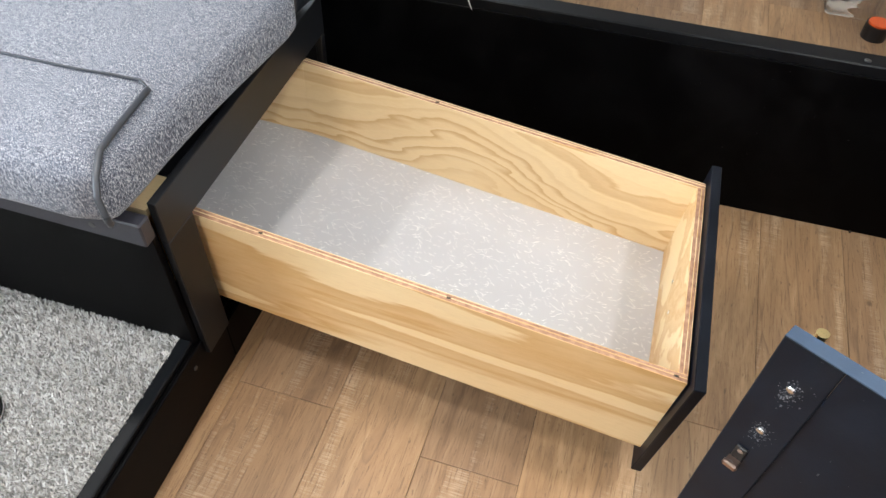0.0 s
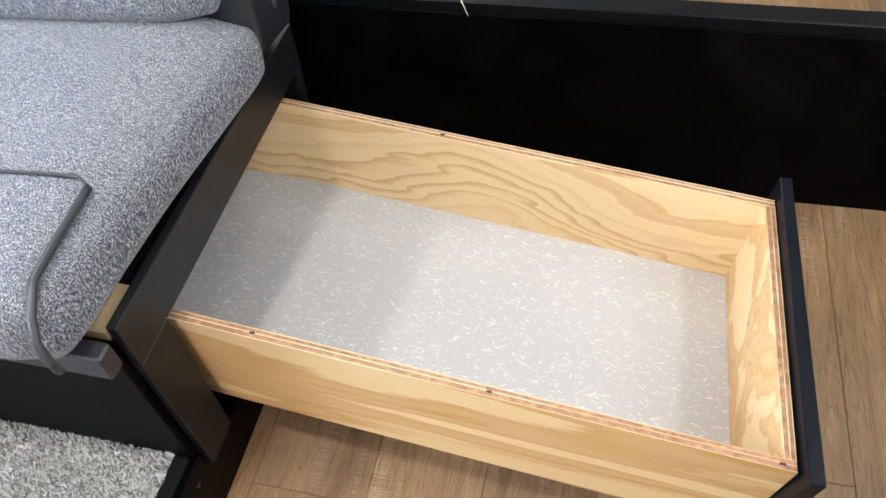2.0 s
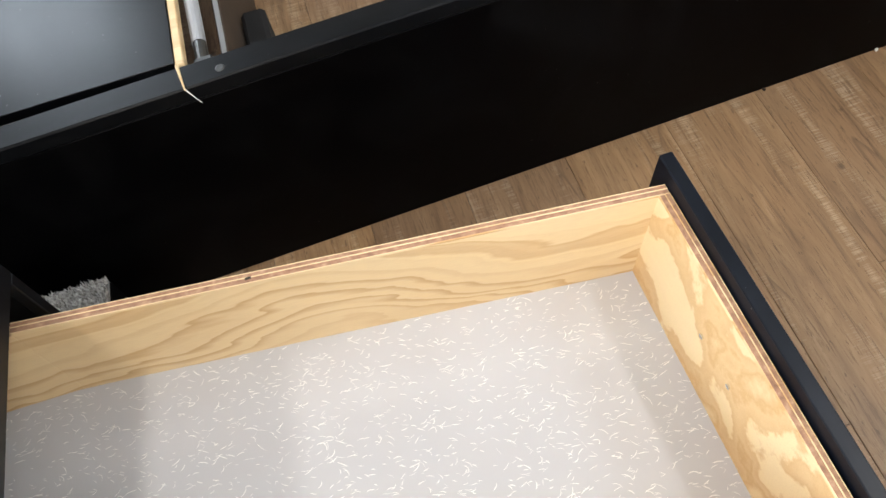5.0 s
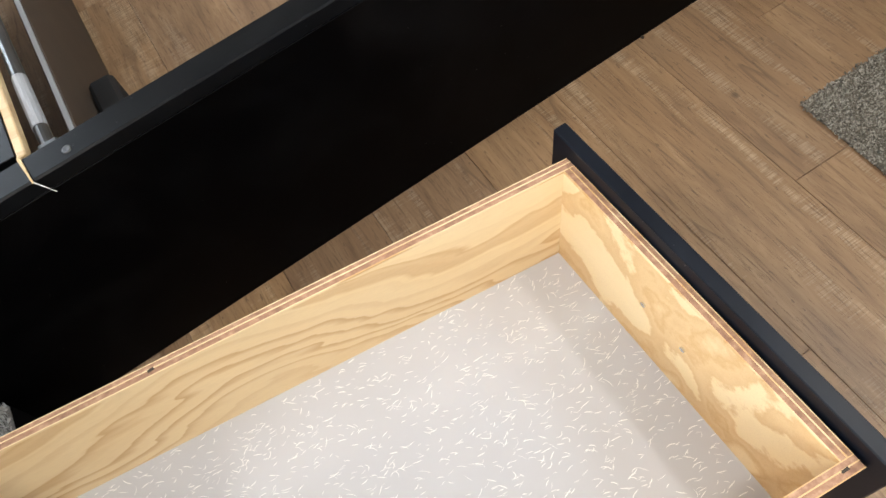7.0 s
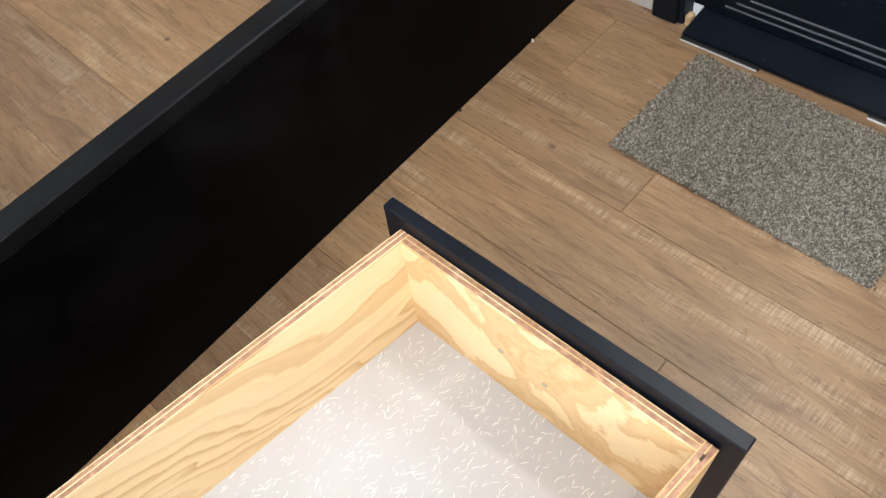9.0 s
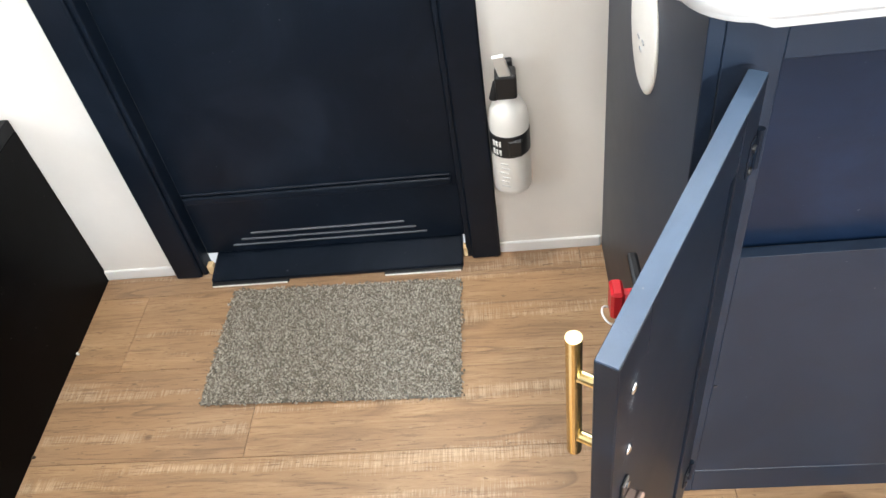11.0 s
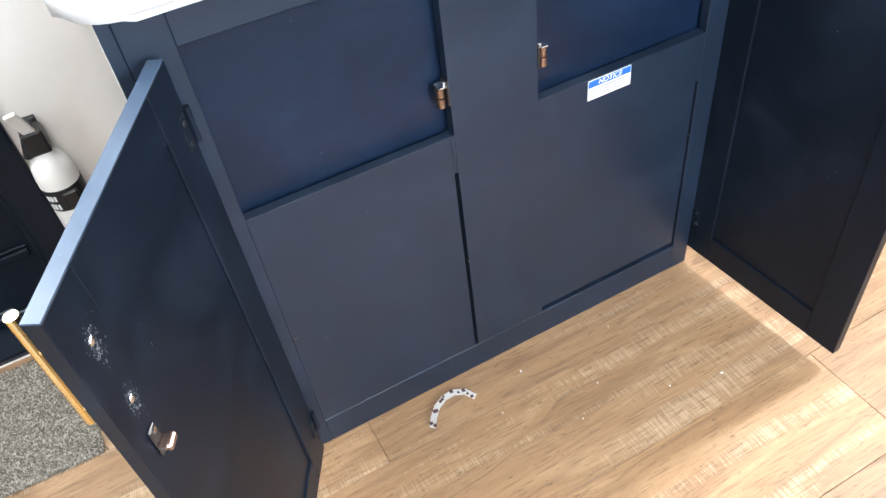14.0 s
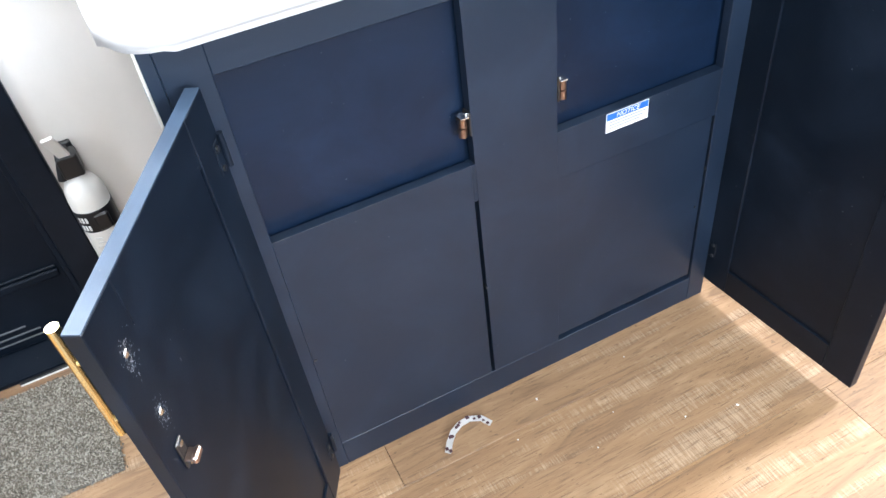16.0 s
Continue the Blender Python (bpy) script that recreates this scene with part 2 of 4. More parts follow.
PINE_END = make_pine("pine_plywood_face_cross", (0, radians(90), 0), bands=0.80, lines=0.03, stretch=1.0, size=1.6)


def make_ply_edge():
    mat, nt, b = material("plywood_edge_layers")
    v = coords(nt, (14, 14, 14))
    n = noise_tex(nt, v, 6, 4, 0.6)
    col = ramp(nt, n, [(0.3, (0.25, 0.125, 0.075)), (0.55, (0.42, 0.23, 0.14)), (0.75, (0.60, 0.38, 0.24))])
    nt.links.new(col, b.inputs["Base Color"])
    b.inputs["Roughness"].default_value = 0.75
    bump(nt, b, noise_tex(nt, v, 90, 2), 0.35, 0.001)
    return mat


PLY_CORE = make_ply_edge()


def make_plain(name, base, rough, metal=0.0, var=0.12, scale=30.0, bumpy=0.1, sheen=0.0):
    mat, nt, b = material(name)
    v = coords(nt)
    n = noise_tex(nt, v, scale, 4, 0.6)
    col = mix(nt, n, tuple(c * (1 - var) for c in base), tuple(min(1, c * (1 + var)) for c in base))
    nt.links.new(col, b.inputs["Base Color"])
    b.inputs["Roughness"].default_value = rough
    b.inputs["Metallic"].default_value = metal
    if bumpy:
        bump(nt, b, noise_tex(nt, v, scale * 9, 2), bumpy, 0.0008)
    return mat


LINER = make_plain("pale_vinyl_liner", (0.53, 0.53, 0.545), 0.8, var=0.05, scale=9, bumpy=0.06)
FLECK = make_plain("white_liner_fleck", (0.90, 0.89, 0.86), 0.45, var=0.02, bumpy=0)
WALL = make_plain("white_wall_panel", (0.74, 0.695, 0.635), 0.6, var=0.05, scale=14, bumpy=0.12)
TRIM_WHITE = make_plain("white_wall_trim", (0.75, 0.74, 0.72), 0.45, var=0.04, bumpy=0.04)
CEIL = make_plain("white_ceiling_panel", (0.8, 0.8, 0.79), 0.7, var=0.04)
BRASS = make_plain("brushed_brass", (0.80, 0.62, 0.30), 0.24, 1.0, var=0.08, scale=60, bumpy=0.05)
CHROME = make_plain("bright_steel", (0.75, 0.75, 0.76), 0.22, 1.0, var=0.06, bumpy=0.04)
COPPER = make_plain("bronzed_steel", (0.45, 0.33, 0.28), 0.3, 1.0, var=0.15, bumpy=0.06)
STEEL_DARK = make_plain("dark_steel", (0.10, 0.10, 0.10), 0.35, 0.9, var=0.1)
STRUT_GREY = make_plain("grey_painted_strut", (0.05, 0.048, 0.045), 0.35, 0.4, var=0.1)
RED = make_plain("red_plastic", (0.50, 0.015, 0.022), 0.35, var=0.1, bumpy=0.05)
BLACK_PLASTIC = make_plain("black_plastic", (0.012, 0.012, 0.013), 0.4, var=0.15)


def make_scuff():
    """Paint rubbed to grey in a ragged spot."""
    mat, nt, b = material("rubbed_grey_paint")
    n = noise_tex(nt, coords(nt), 320, 5, 0.75)
    nt.links.new(ramp(nt, n, [(0.40, (0.02, 0.024, 0.032)), (0.52, (0.10, 0.11, 0.13)), (0.64, (0.34, 0.35, 0.37))]), b.inputs["Base Color"])
    b.inputs["Roughness"].default_value = 0.6
    return mat


SCUFF = make_scuff()
BLACK_FOAM = make_plain("black_foam", (0.010, 0.010, 0.011), 0.9, var=0.2, bumpy=0.5)
WHITE_PAINT = make_plain("white_enamel", (0.80, 0.77, 0.71), 0.32, var=0.05, bumpy=0.04)
SOLID_TOP = make_plain("white_solid_surface", (0.82, 0.81, 0.79), 0.28, var=0.04, scale=8, bumpy=0.03)
PAPER = make_plain("white_paper", (0.80, 0.79, 0.76), 0.6, var=0.05)
BLUE = make_plain("blue_print", (0.02, 0.13, 0.52), 0.5, var=0.05, bumpy=0)
INK = make_plain("grey_print", (0.35, 0.36, 0.38), 0.5, var=0.05, bumpy=0)
FAINT = make_plain("pale_grey_print", (0.58, 0.57, 0.54), 0.4, var=0.05, bumpy=0)
TAN = make_plain("brown_board", (0.07, 0.05, 0.035), 0.7, var=0.2, scale=12)
RAW_WOOD = make_pine("raw_pine_batten", (0, 0, radians(90)), 0.95)
VINYL = make_plain("charcoal_vinyl", (0.018, 0.0215, 0.027), 0.34, var=0.15, scale=45, bumpy=0.35)
PIPING = make_plain("dark_grey_piping", (0.030, 0.034, 0.042), 0.38, var=0.1, bumpy=0.2)
STAINED = make_plain("dark_stained_batten", (0.022, 0.022, 0.030), 0.42, var=0.3, scale=30, bumpy=0.25)
PRINT = make_plain("purple_print", (0.10, 0.05, 0.055), 0.6, var=0.2)
ORANGE = make_plain("orange_plastic", (0.75, 0.11, 0.02), 0.4, var=0.1)
SUB = make_plain("dark_underlay", (0.06, 0.043, 0.03), 0.9, var=0.2)


def make_clear():
    mat, nt, b = material("clear_plastic_film")
    b.inputs["Base Color"].default_value = (0.9, 0.9, 0.9, 1)
    b.inputs["Transmission Weight"].default_value = 1.0
    b.inputs["Roughness"].default_value = 0.12
    b.inputs["IOR"].default_value = 1.3
    return mat


CLEAR = make_clear()


def make_planks():
    """Printed vinyl planks: long streaks, saw marks and knots, with a tone of its own for each plank."""
    mat, nt, b = material("vinyl_plank_oak")
    info = nt.nodes.new("ShaderNodeObjectInfo")
    tc = nt.nodes.new("ShaderNodeTexCoord")
    shift = nt.nodes.new("ShaderNodeVectorMath")
    shift.operation = "ADD"
    spread = nt.nodes.new("ShaderNodeVectorMath")
    spread.operation = "SCALE"
    spread.inputs[0].default_value = (7.0, 3.0, 5.0)
    nt.links.new(info.outputs["Random"], spread.inputs["Scale"])
    nt.links.new(tc.outputs["Object"], shift.inputs[0])
    nt.links.new(spread.outputs[0], shift.inputs[1])

    def stretched(sx, sy):
        mp = nt.nodes.new("ShaderNodeMapping")
        mp.inputs["Scale"].default_value = (sx, sy, 1)
        nt.links.new(shift.outputs[0], mp.inputs["Vector"])
        return mp.outputs["Vector"]

    streak = noise_tex(nt, stretched(13, 1.5), 2.0, 9, 0.68, 0.9)
    hair = noise_tex(nt, stretched(130, 7.0), 2.2, 4, 0.7)
    broad = noise_tex(nt, stretched(5, 2.6), 1.5, 4, 0.55, 0.8)
    saw = noise_tex(nt, stretched(9.0, 170), 2.0, 3, 0.6)
    rings = maths(nt, "FRACT", maths(nt, "MULTIPLY", noise_tex(nt, stretched(6.0, 0.7), 1.4, 2, 0.45, 0.5), 6.0))
    arch = ramp(nt, rings, [(0.0, grey(0.0)), (0.80, grey(0.0)), (0.93, grey(1.0)), (0.97, grey(0.0))])
    arch = maths(nt, "MULTIPLY", arch, ramp(nt, broad, [(0.42, grey(0.0)), (0.58, grey(1.0))]))
    rough_edge = maths(nt, "MULTIPLY", maths(nt, "SUBTRACT", saw, 0.5), 0.25)
    edge_band = ramp(nt, maths(nt, "ADD", noise_tex(nt, stretched(11, 0.9), 1.6, 4, 0.6), rough_edge), [(0.55, grey(0.0)), (0.66, grey(1.0))])
    dots = node(nt, "ShaderNodeTexVoronoi", Scale=5.5)
    nt.links.new(stretched(1.0, 0.8), dots.inputs["Vector"])
    specks = ramp(nt, noise_tex(nt, stretched(70, 20), 2.0, 3, 0.6), [(0.64, grey(0.0)), (0.71, grey(1.0))])
    col = ramp(nt, streak, [(0.28, (0.125, 0.074, 0.042)), (0.42, (0.235, 0.146, 0.084)), (0.55, (0.315, 0.203, 0.117)), (0.74, (0.45, 0.315, 0.195))])
    col = mix(nt, ramp(nt, broad, [(0.35, grey(0.1)), (0.65, grey(0.6))]), col, (0.320, 0.195, 0.105))
    col = mix(nt, maths(nt, "MULTIPLY", arch, 0.70), col, (0.150, 0.092, 0.054))
    pale = mix(nt, ramp(nt, saw, [(0.40, grey(0.0)), (0.58, grey(1.0))]), (0.300, 0.205, 0.135), (0.56, 0.445, 0.325))
    col = mix(nt, maths(nt, "MULTIPLY", edge_band, 0.50), col, pale)
    col = mix(nt, ramp(nt, hair, [(0.34, grey(0.60)), (0.47, grey(0.0))]), col, (0.120, 0.070, 0.040))
    col = mix(nt, maths(nt, "MULTIPLY", specks, 0.6), col, (0.095, 0.06, 0.036))
    tone = mix(nt, info.outputs["Random"], (1.00, 0.965, 0.945), (1.36, 1.29, 1.15))
    col = mix(nt, 1.0, col, tone, "MULTIPLY")
    knots = ramp(nt, dots.outputs["Distance"], [(0.022, grey(1.0)), (0.055, grey(0.0))])
    col = mix(nt, maths(nt, "MULTIPLY", knots, 0.8), col, (0.07, 0.043, 0.025))
    nt.links.new(col, b.inputs["Base Color"])
    nt.links.new(maths(nt, "ADD", maths(nt, "MULTIPLY", streak, 0.18), 0.38), b.inputs["Roughness"])
    bump(nt, b, maths(nt, "ADD", streak, maths(nt, "MULTIPLY", hair, 0.5)), 0.25, 0.0012)
    return mat


PLANK = make_planks()


def make_pile(name, tones):
    """Yarn in several greys: each tuft takes one tone."""
    mat, nt, b = material(name)
    geo = nt.nodes.new("ShaderNodeNewGeometry")
    n = len(tones)
    col = ramp(nt, geo.outputs["Random Per Island"], [(k / n, c) for k, c in enumerate(tones)])
    nt.links.new(col, b.inputs["Base Color"])
    b.inputs["Roughness"].default_value = 0.95
    return mat


CARPET_PILE = make_pile("grey_carpet_yarn", [(0.20, 0.19, 0.18), (0.42, 0.41, 0.39), (0.62, 0.61, 0.59), (0.78, 0.77, 0.76), (0.50, 0.48, 0.45)])
MAT_PILE = make_pile("grey_mat_yarn", [(0.09, 0.077, 0.06), (0.21, 0.185, 0.145), (0.34, 0.305, 0.245), (0.54, 0.50, 0.42), (0.15, 0.13, 0.10)])
CARPET_BACK = make_plain("carpet_backing", (0.25, 0.24, 0.23), 0.95, var=0.3, scale=300)
MAT_BACK = make_plain("mat_backing", (0.16, 0.155, 0.14), 0.95, var=0.3, scale=300)


def make_fabric():
    """Heathered grey upholstery: short crossing threads in light and dark yarn."""
    mat, nt, b = material("heathered_grey_fabric")
    a = noise_tex(nt, coords(nt, (8, 3, 1.0), (0, 0, 0.2)), 150, 4, 0.7)
    c = noise_tex(nt, coords(nt, (1, 6, 2.5), (0, 0, 0.35)), 110, 3, 0.65)
    fine = noise_tex(nt, coords(nt), 900, 2, 0.6)
    blot = noise_tex(nt, coords(nt), 22, 4, 0.65)
    yarn = maths(nt, "ADD", maths(nt, "MULTIPLY", a, 0.78), maths(nt, "MULTIPLY", c, 0.22))
    yarn = maths(nt, "ADD", yarn, maths(nt, "MULTIPLY", maths(nt, "SUBTRACT", fine, 0.5), 0.18))
    col = ramp(nt, yarn, [(0.42, (0.016, 0.020, 0.036)), (0.475, (0.070, 0.081, 0.112)), (0.53, (0.180, 0.194, 0.232)), (0.59, (0.55, 0.555, 0.575))])
    col = mix(nt, maths(nt, "MULTIPLY", blot, 0.15), col, (0.20, 0.22, 0.26))
    nt.links.new(col, b.inputs["Base Color"])
    b.inputs["Roughness"].default_value = 0.9
    b.inputs["Sheen Weight"].default_value = 0.15
    bump(nt, b, yarn, 0.6, 0.0012)
    return mat


FABRIC = make_fabric()


def make_lamp_glow():
    mat, nt, b = material("lamp_diffuser")
    b.inputs["Emission Color"].default_value = (1.0, 0.95, 0.88, 1)
    b.inputs["Emission Strength"].default_value = 6.0
    return mat


GLOW = make_lamp_glow()


def make_daylight():
    mat, nt, b = material("frosted_daylit_pane")
    b.inputs["Base Color"].default_value = (0.7, 0.75, 0.8, 1)
    b.inputs["Emission Color"].default_value = (0.75, 0.88, 1.0, 1)
    b.inputs["Emission Strength"].default_value = 2.0
    return mat


PANE = make_daylight()

# ---------------------------------------------------------------- setting
WALL_X, CAB_X = 1.375, 0.76
ROOM_X0, ROOM_Y0, ROOM_Y1 = -2.35, -2.3, 2.9
DOOR_Y0, DOOR_Y1, DOOR_TOP = 0.345, 1.005, 1.90


def bed_y(x):
    """The line of the bed base's front board."""
    return 1.199 + 0.029 * (x + 0.2)


def setting():
    whole("subfloor", box(ROOM_X0, WALL_X, ROOM_Y0, ROOM_Y1, -0.05, -0.0045), SUB, "dark underlay under the vinyl planks", "floor", "structure")
    bm = box(WALL_X, WALL_X + 0.06, ROOM_Y0, DOOR_Y0, 0.0, CEILING)
    box(WALL_X, WALL_X + 0.06, DOOR_Y1, ROOM_Y1, 0.0, CEILING, bm=bm)
    box(WALL_X, WALL_X + 0.06, DOOR_Y0, DOOR_Y1, DOOR_TOP, CEILING, bm=bm)
    whole("wall_east", bm, WALL, "off-white wall panel around the black entry door", "wall", "structure")
    whole("wall_north", box(ROOM_X0 - 0.06, WALL_X + 0.06, ROOM_Y1, ROOM_Y1 + 0.06, -0.05, CEILING), WALL, "off-white wall behind the bed base", "wall", "structure")
    whole("wall_south", box(ROOM_X0 - 0.06, WALL_X + 0.06, ROOM_Y0 - 0.06, ROOM_Y0, -0.05, CEILING), WALL, "off-white wall of the trailer", "wall", "structure")
    whole("wall_west", box(ROOM_X0 - 0.06, ROOM_X0, ROOM_Y0, ROOM_Y1, -0.05, CEILING), WALL, "off-white wall behind the dinette", "wall", "structure")
    whole("ceiling", box(ROOM_X0 - 0.06, WALL_X + 0.06, ROOM_Y0 - 0.06, ROOM_Y1 + 0.06, CEILING, CEILING + 0.05), CEIL, "smooth white ceiling panel", "ceiling", "structure")
    whole("baseboard", box(WALL_X - 0.008, WALL_X, 0.05, 0.279, 0.0, 0.03, 0.002), TRIM_WHITE, "thin white baseboard beside the entry door", "baseboard", "structure")
    whole("baseboard", box(WALL_X - 0.008, WALL_X, 1.062, 1.25, 0.0, 0.03, 0.002), TRIM_WHITE, "thin white baseboard between bed base and door", "baseboard", "structure")
    # west and east windows are added: room fill, and blue on the door edges
    for name, x0, x1, y0, y1, z0, z1 in (("added_window_west", ROOM_X0, ROOM_X0 + 0.02, -1.05, 0.05, 1.15, 1.75), ("window_2", -1.25, -0.65, ROOM_Y1 - 0.02, ROOM_Y1, 1.13, 1.63), ("added_window_east", WALL_X - 0.02, WALL_X, -0.85, 0.15, 1.18, 1.62)):
        win = thing(name, ((x0 + x1) / 2, (y0 + y1) / 2, z0), "unseen daylit trailer window added for light, slim black frame", "window", kind="structure")
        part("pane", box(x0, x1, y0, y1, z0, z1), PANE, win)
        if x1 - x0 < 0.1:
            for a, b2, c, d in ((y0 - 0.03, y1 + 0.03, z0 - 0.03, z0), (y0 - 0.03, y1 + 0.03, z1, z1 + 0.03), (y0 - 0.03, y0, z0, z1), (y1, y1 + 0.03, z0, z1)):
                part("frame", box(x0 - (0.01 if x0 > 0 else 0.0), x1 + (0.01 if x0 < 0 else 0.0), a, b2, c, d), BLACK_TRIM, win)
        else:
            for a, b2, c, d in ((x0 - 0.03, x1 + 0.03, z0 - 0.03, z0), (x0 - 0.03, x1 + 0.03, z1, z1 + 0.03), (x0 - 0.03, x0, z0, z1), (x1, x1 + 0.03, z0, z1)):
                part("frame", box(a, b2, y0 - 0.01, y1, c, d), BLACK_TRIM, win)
    for lx, ly, _ in LAMPS:
        lamp = thing("ceiling_light", (lx, ly, CEILING), "unseen round white ceiling light with frosted diffuser", "ceiling light", "ceiling lights")
        part("frame", lathe([(0.125, 0.0), (0.125, -0.012), (0.115, -0.02), (0.108, -0.02), (0.108, -0.012)], Matrix.Translation((lx, ly, CEILING))), TRIM_WHITE, lamp, smooth=True)
        part("diffuser", lathe([(0.106, -0.013), (0.10, -0.022), (0.03, -0.027)], Matrix.Translation((lx, ly, CEILING))), GLOW, lamp, smooth=True)


def entry_door():
    x = WALL_X
    casing = thing("door_casing", (x, 0.67, 0), "black moulded casing around the entry door", "door casing", kind="structure")
    for name, y0, y1 in (("jamb", 0.279, 0.345), ("jamb", 1.0, 1.064)):
        bm = box(x - 0.022, x, y0, y1, 0.0, DOOR_TOP + 0.065, 0.004)
        inner = y1 if y0 < 0.5 else y0
        s = 1 if y0 < 0.5 else -1
        box(x - 0.012, x + 0.03, inner, inner + s * 0.012, 0.0, DOOR_TOP, 0.002, bm=bm)
        part(name, bm, BLACK_DOOR, casing)
    part("head", box(x - 0.022, x, 0.346, 0.999, DOOR_TOP, DOOR_TOP + 0.065, 0.004), BLACK_DOOR, casing)
    door = thing("door_1", (x + 0.03, 0.67, 0), "closed black entry door with a ribbed lower kick panel", "door", kind="structure")
    part("leaf", box(x + 0.03, x + 0.055, DOOR_Y0 + 0.014, DOOR_Y1 - 0.014, 0.03, DOOR_TOP, 0.003), BLACK_DOOR, door)
    # unseen glowing pane, put in as the source of the light from the door
    part("door_window", box(x + 0.022, x + 0.0299, 0.47, 0.87, 1.22, 1.78, 0.003), PANE, door, "unseen frosted door window")
    part("moulding", box(x + 0.020, x + 0.03, 0.372, 0.985, 0.192, 0.212, 0.004, segments=2), BLACK_DOOR, door)
    part("moulding", box(x + 0.023, x + 0.03, 0.372, 0.985, 0.216, 0.222, 0.002), BLACK_DOOR, door)
    for k, (a, b2, z) in enumerate(((0.495, 0.862, 0.090), (0.470, 0.890, 0.072), (0.447, 0.915, 0.055))):
        part("rib", box(x + 0.026, x + 0.031, a, b2, z - 0.0016, z + 0.0016, 0.0006), make_rib, door, "thin pale rib")
    sill = thing("threshold", (x, 0.67, 0), "black plastic door threshold ramp on the floor", "threshold", kind="structure")
    bm = box(x - 0.047, x + 0.05, 0.366, 0.968, 0.0, 0.03, 0.004)
    for v in bm.verts:
        if v.co.x < x - 0.03 and v.co.z > 0.015:
            v.co.z = 0.012
    part("ramp", bm, BLACK_DOOR, sill)
    for y0, y1 in ((0.366, 0.552), (0.776, 0.968)):
        part("lip", box(x - 0.056, x - 0.045, y0 + 0.002, y1 - 0.002, 0.0, 0.008, 0.002), BLACK_PLASTIC, sill)
        part("tape", box(x - 0.0575, x - 0.0562, y0 + 0.006, y1 - 0.004, 0.001, 0.005), PAPER, sill, "thin white tape edge")
    for y in (0.357, 0.977):
        part("shim", box(x - 0.012, x + 0.008, y - 0.007, y + 0.007, 0.0, 0.028, 0.002), RAW_WOOD, sill, "raw wood shim")


make_rib = make_plain("worn_grey_rib", (0.10, 0.105, 0.12), 0.4, var=0.2)
setting()
entry_door()


# ---------------------------------------------------------------- bed base beyond the drawer
def along_bed(x, y, z):
    return (x, y + bed_y(x), z)


def bed_base():
    bed = thing("storage_bed", (0.2, 1.25, 0), "black laminate bed storage box with its lid removed", "bed")
    part("front_board", bend(box(-0.98, WALL_X - 0.002, 0.0, 0.018, 0.0, 0.448, 0.001), along_bed), BLACK, bed)
    part("top_rail", bend(box(-0.98, WALL_X - 0.002, -0.001, 0.050, 0.448, 0.477, 0.003), along_bed), BLACK_TRIM, bed)
    part("deck", box(-1.9, -0.172, 1.262, 2.55, 0.458, 0.476, 0.001), BLACK_DECK, bed, "black laminate deck panel")
    part("deck_edge", box(-0.172, -0.158, 1.258, 2.55, 0.454, 0.474, 0.002), RAW_WOOD, bed, "raw plywood deck edge")
    part("divider", box(-0.118, -0.104, 1.275, 2.5, 0.0, 0.40, 0.001), TAN, bed, "brown divider board")
    part("divider_edge", box(-0.115, -0.107, 1.275, 2.5, 0.40, 0.403), INK, bed, "pale board edge")
    part("side_board", box(-1.9, -1.88, 1.27, 2.55, 0.0, 0.457), BLACK, bed)
    for x in (-0.105, 0.72, 1.2):
        y = bed_y(x) + 0.018
        screw = part("screw", lathe([(0.0075, 0), (0.0075, 0.0012), (0.005, 0.002), (0.002, 0.0012)], Matrix.Translation((x, y, 0.4765)), 14), STEEL_DARK, bed, "countersunk steel screw", True)
    sx = -0.168
    part("splinter", rod((sx, bed_y(sx) + 0.05, 0.478), (sx + 0.008, bed_y(sx) - 0.008, 0.480), 0.003, 6, r2=0.0012), RAW_WOOD, bed, "torn sliver of raw wood")
    part("splinter", rod((sx + 0.008, bed_y(sx) - 0.006, 0.480), (sx + 0.022, bed_y(sx) - 0.012, 0.452), 0.0012, 6, r2=0.0005), PAPER, bed, "torn pale veneer sliver")
    strut = thing("gas_strut", (-0.135, 1.3, 0.43), "slim black gas strut lying beside the deck edge", "gas strut")
    part("tube", rod((-0.138, 1.285, 0.440), (-0.142, 1.72, 0.455), 0.011), STEEL_DARK, strut)
    part("sleeve", rod((-0.139, 1.33, 0.4415), (-0.14, 1.45, 0.446), 0.0117), INK, strut, "pale printed sleeve")
    part("bracket", box(-0.15, -0.12, 1.263, 1.287, 0.41, 0.453, 0.002), STEEL_DARK, strut)
    block = whole("foam_block", box(-0.1, -0.05, 1.50, 1.62, 0.0, 0.26, 0.008), BLACK_FOAM, "black foam block beside the divider board", "foam block")
    ledge = thing("bed_ledge", (WALL_X - 0.05, 1.9, 0.42), "raw pine support ledge along the white wall", "ledge")
    part("batten", box(WALL_X - 0.075, WALL_X - 0.001, 1.335, 2.85, 0.435, 0.468, 0.002), RAW_WOOD, ledge)
    arm = thing("lid_strut", (1.3, 1.36, 0.45), "grey steel lid strut leaning on the pine ledge", "strut")
    part("tube", rod((1.285, 1.385, 0.478), (1.24, 1.9, 0.62), 0.011), STRUT_GREY, arm)
    part("foot", box(1.274, 1.298, 1.345, 1.390, 0.466, 0.484, 0.004), BLACK_PLASTIC, arm)
    plate = thing("wheel_box", (WALL_X - 0.01, 1.75, 0), "black sloped bracket panel bolted to the wall", "bracket")
    bm = bmesh.new()
    prof = [(1.64, 0.015), (1.62, 0.05), (1.78, 0.33), (2.07, 0.33), (2.07, 0.015)]
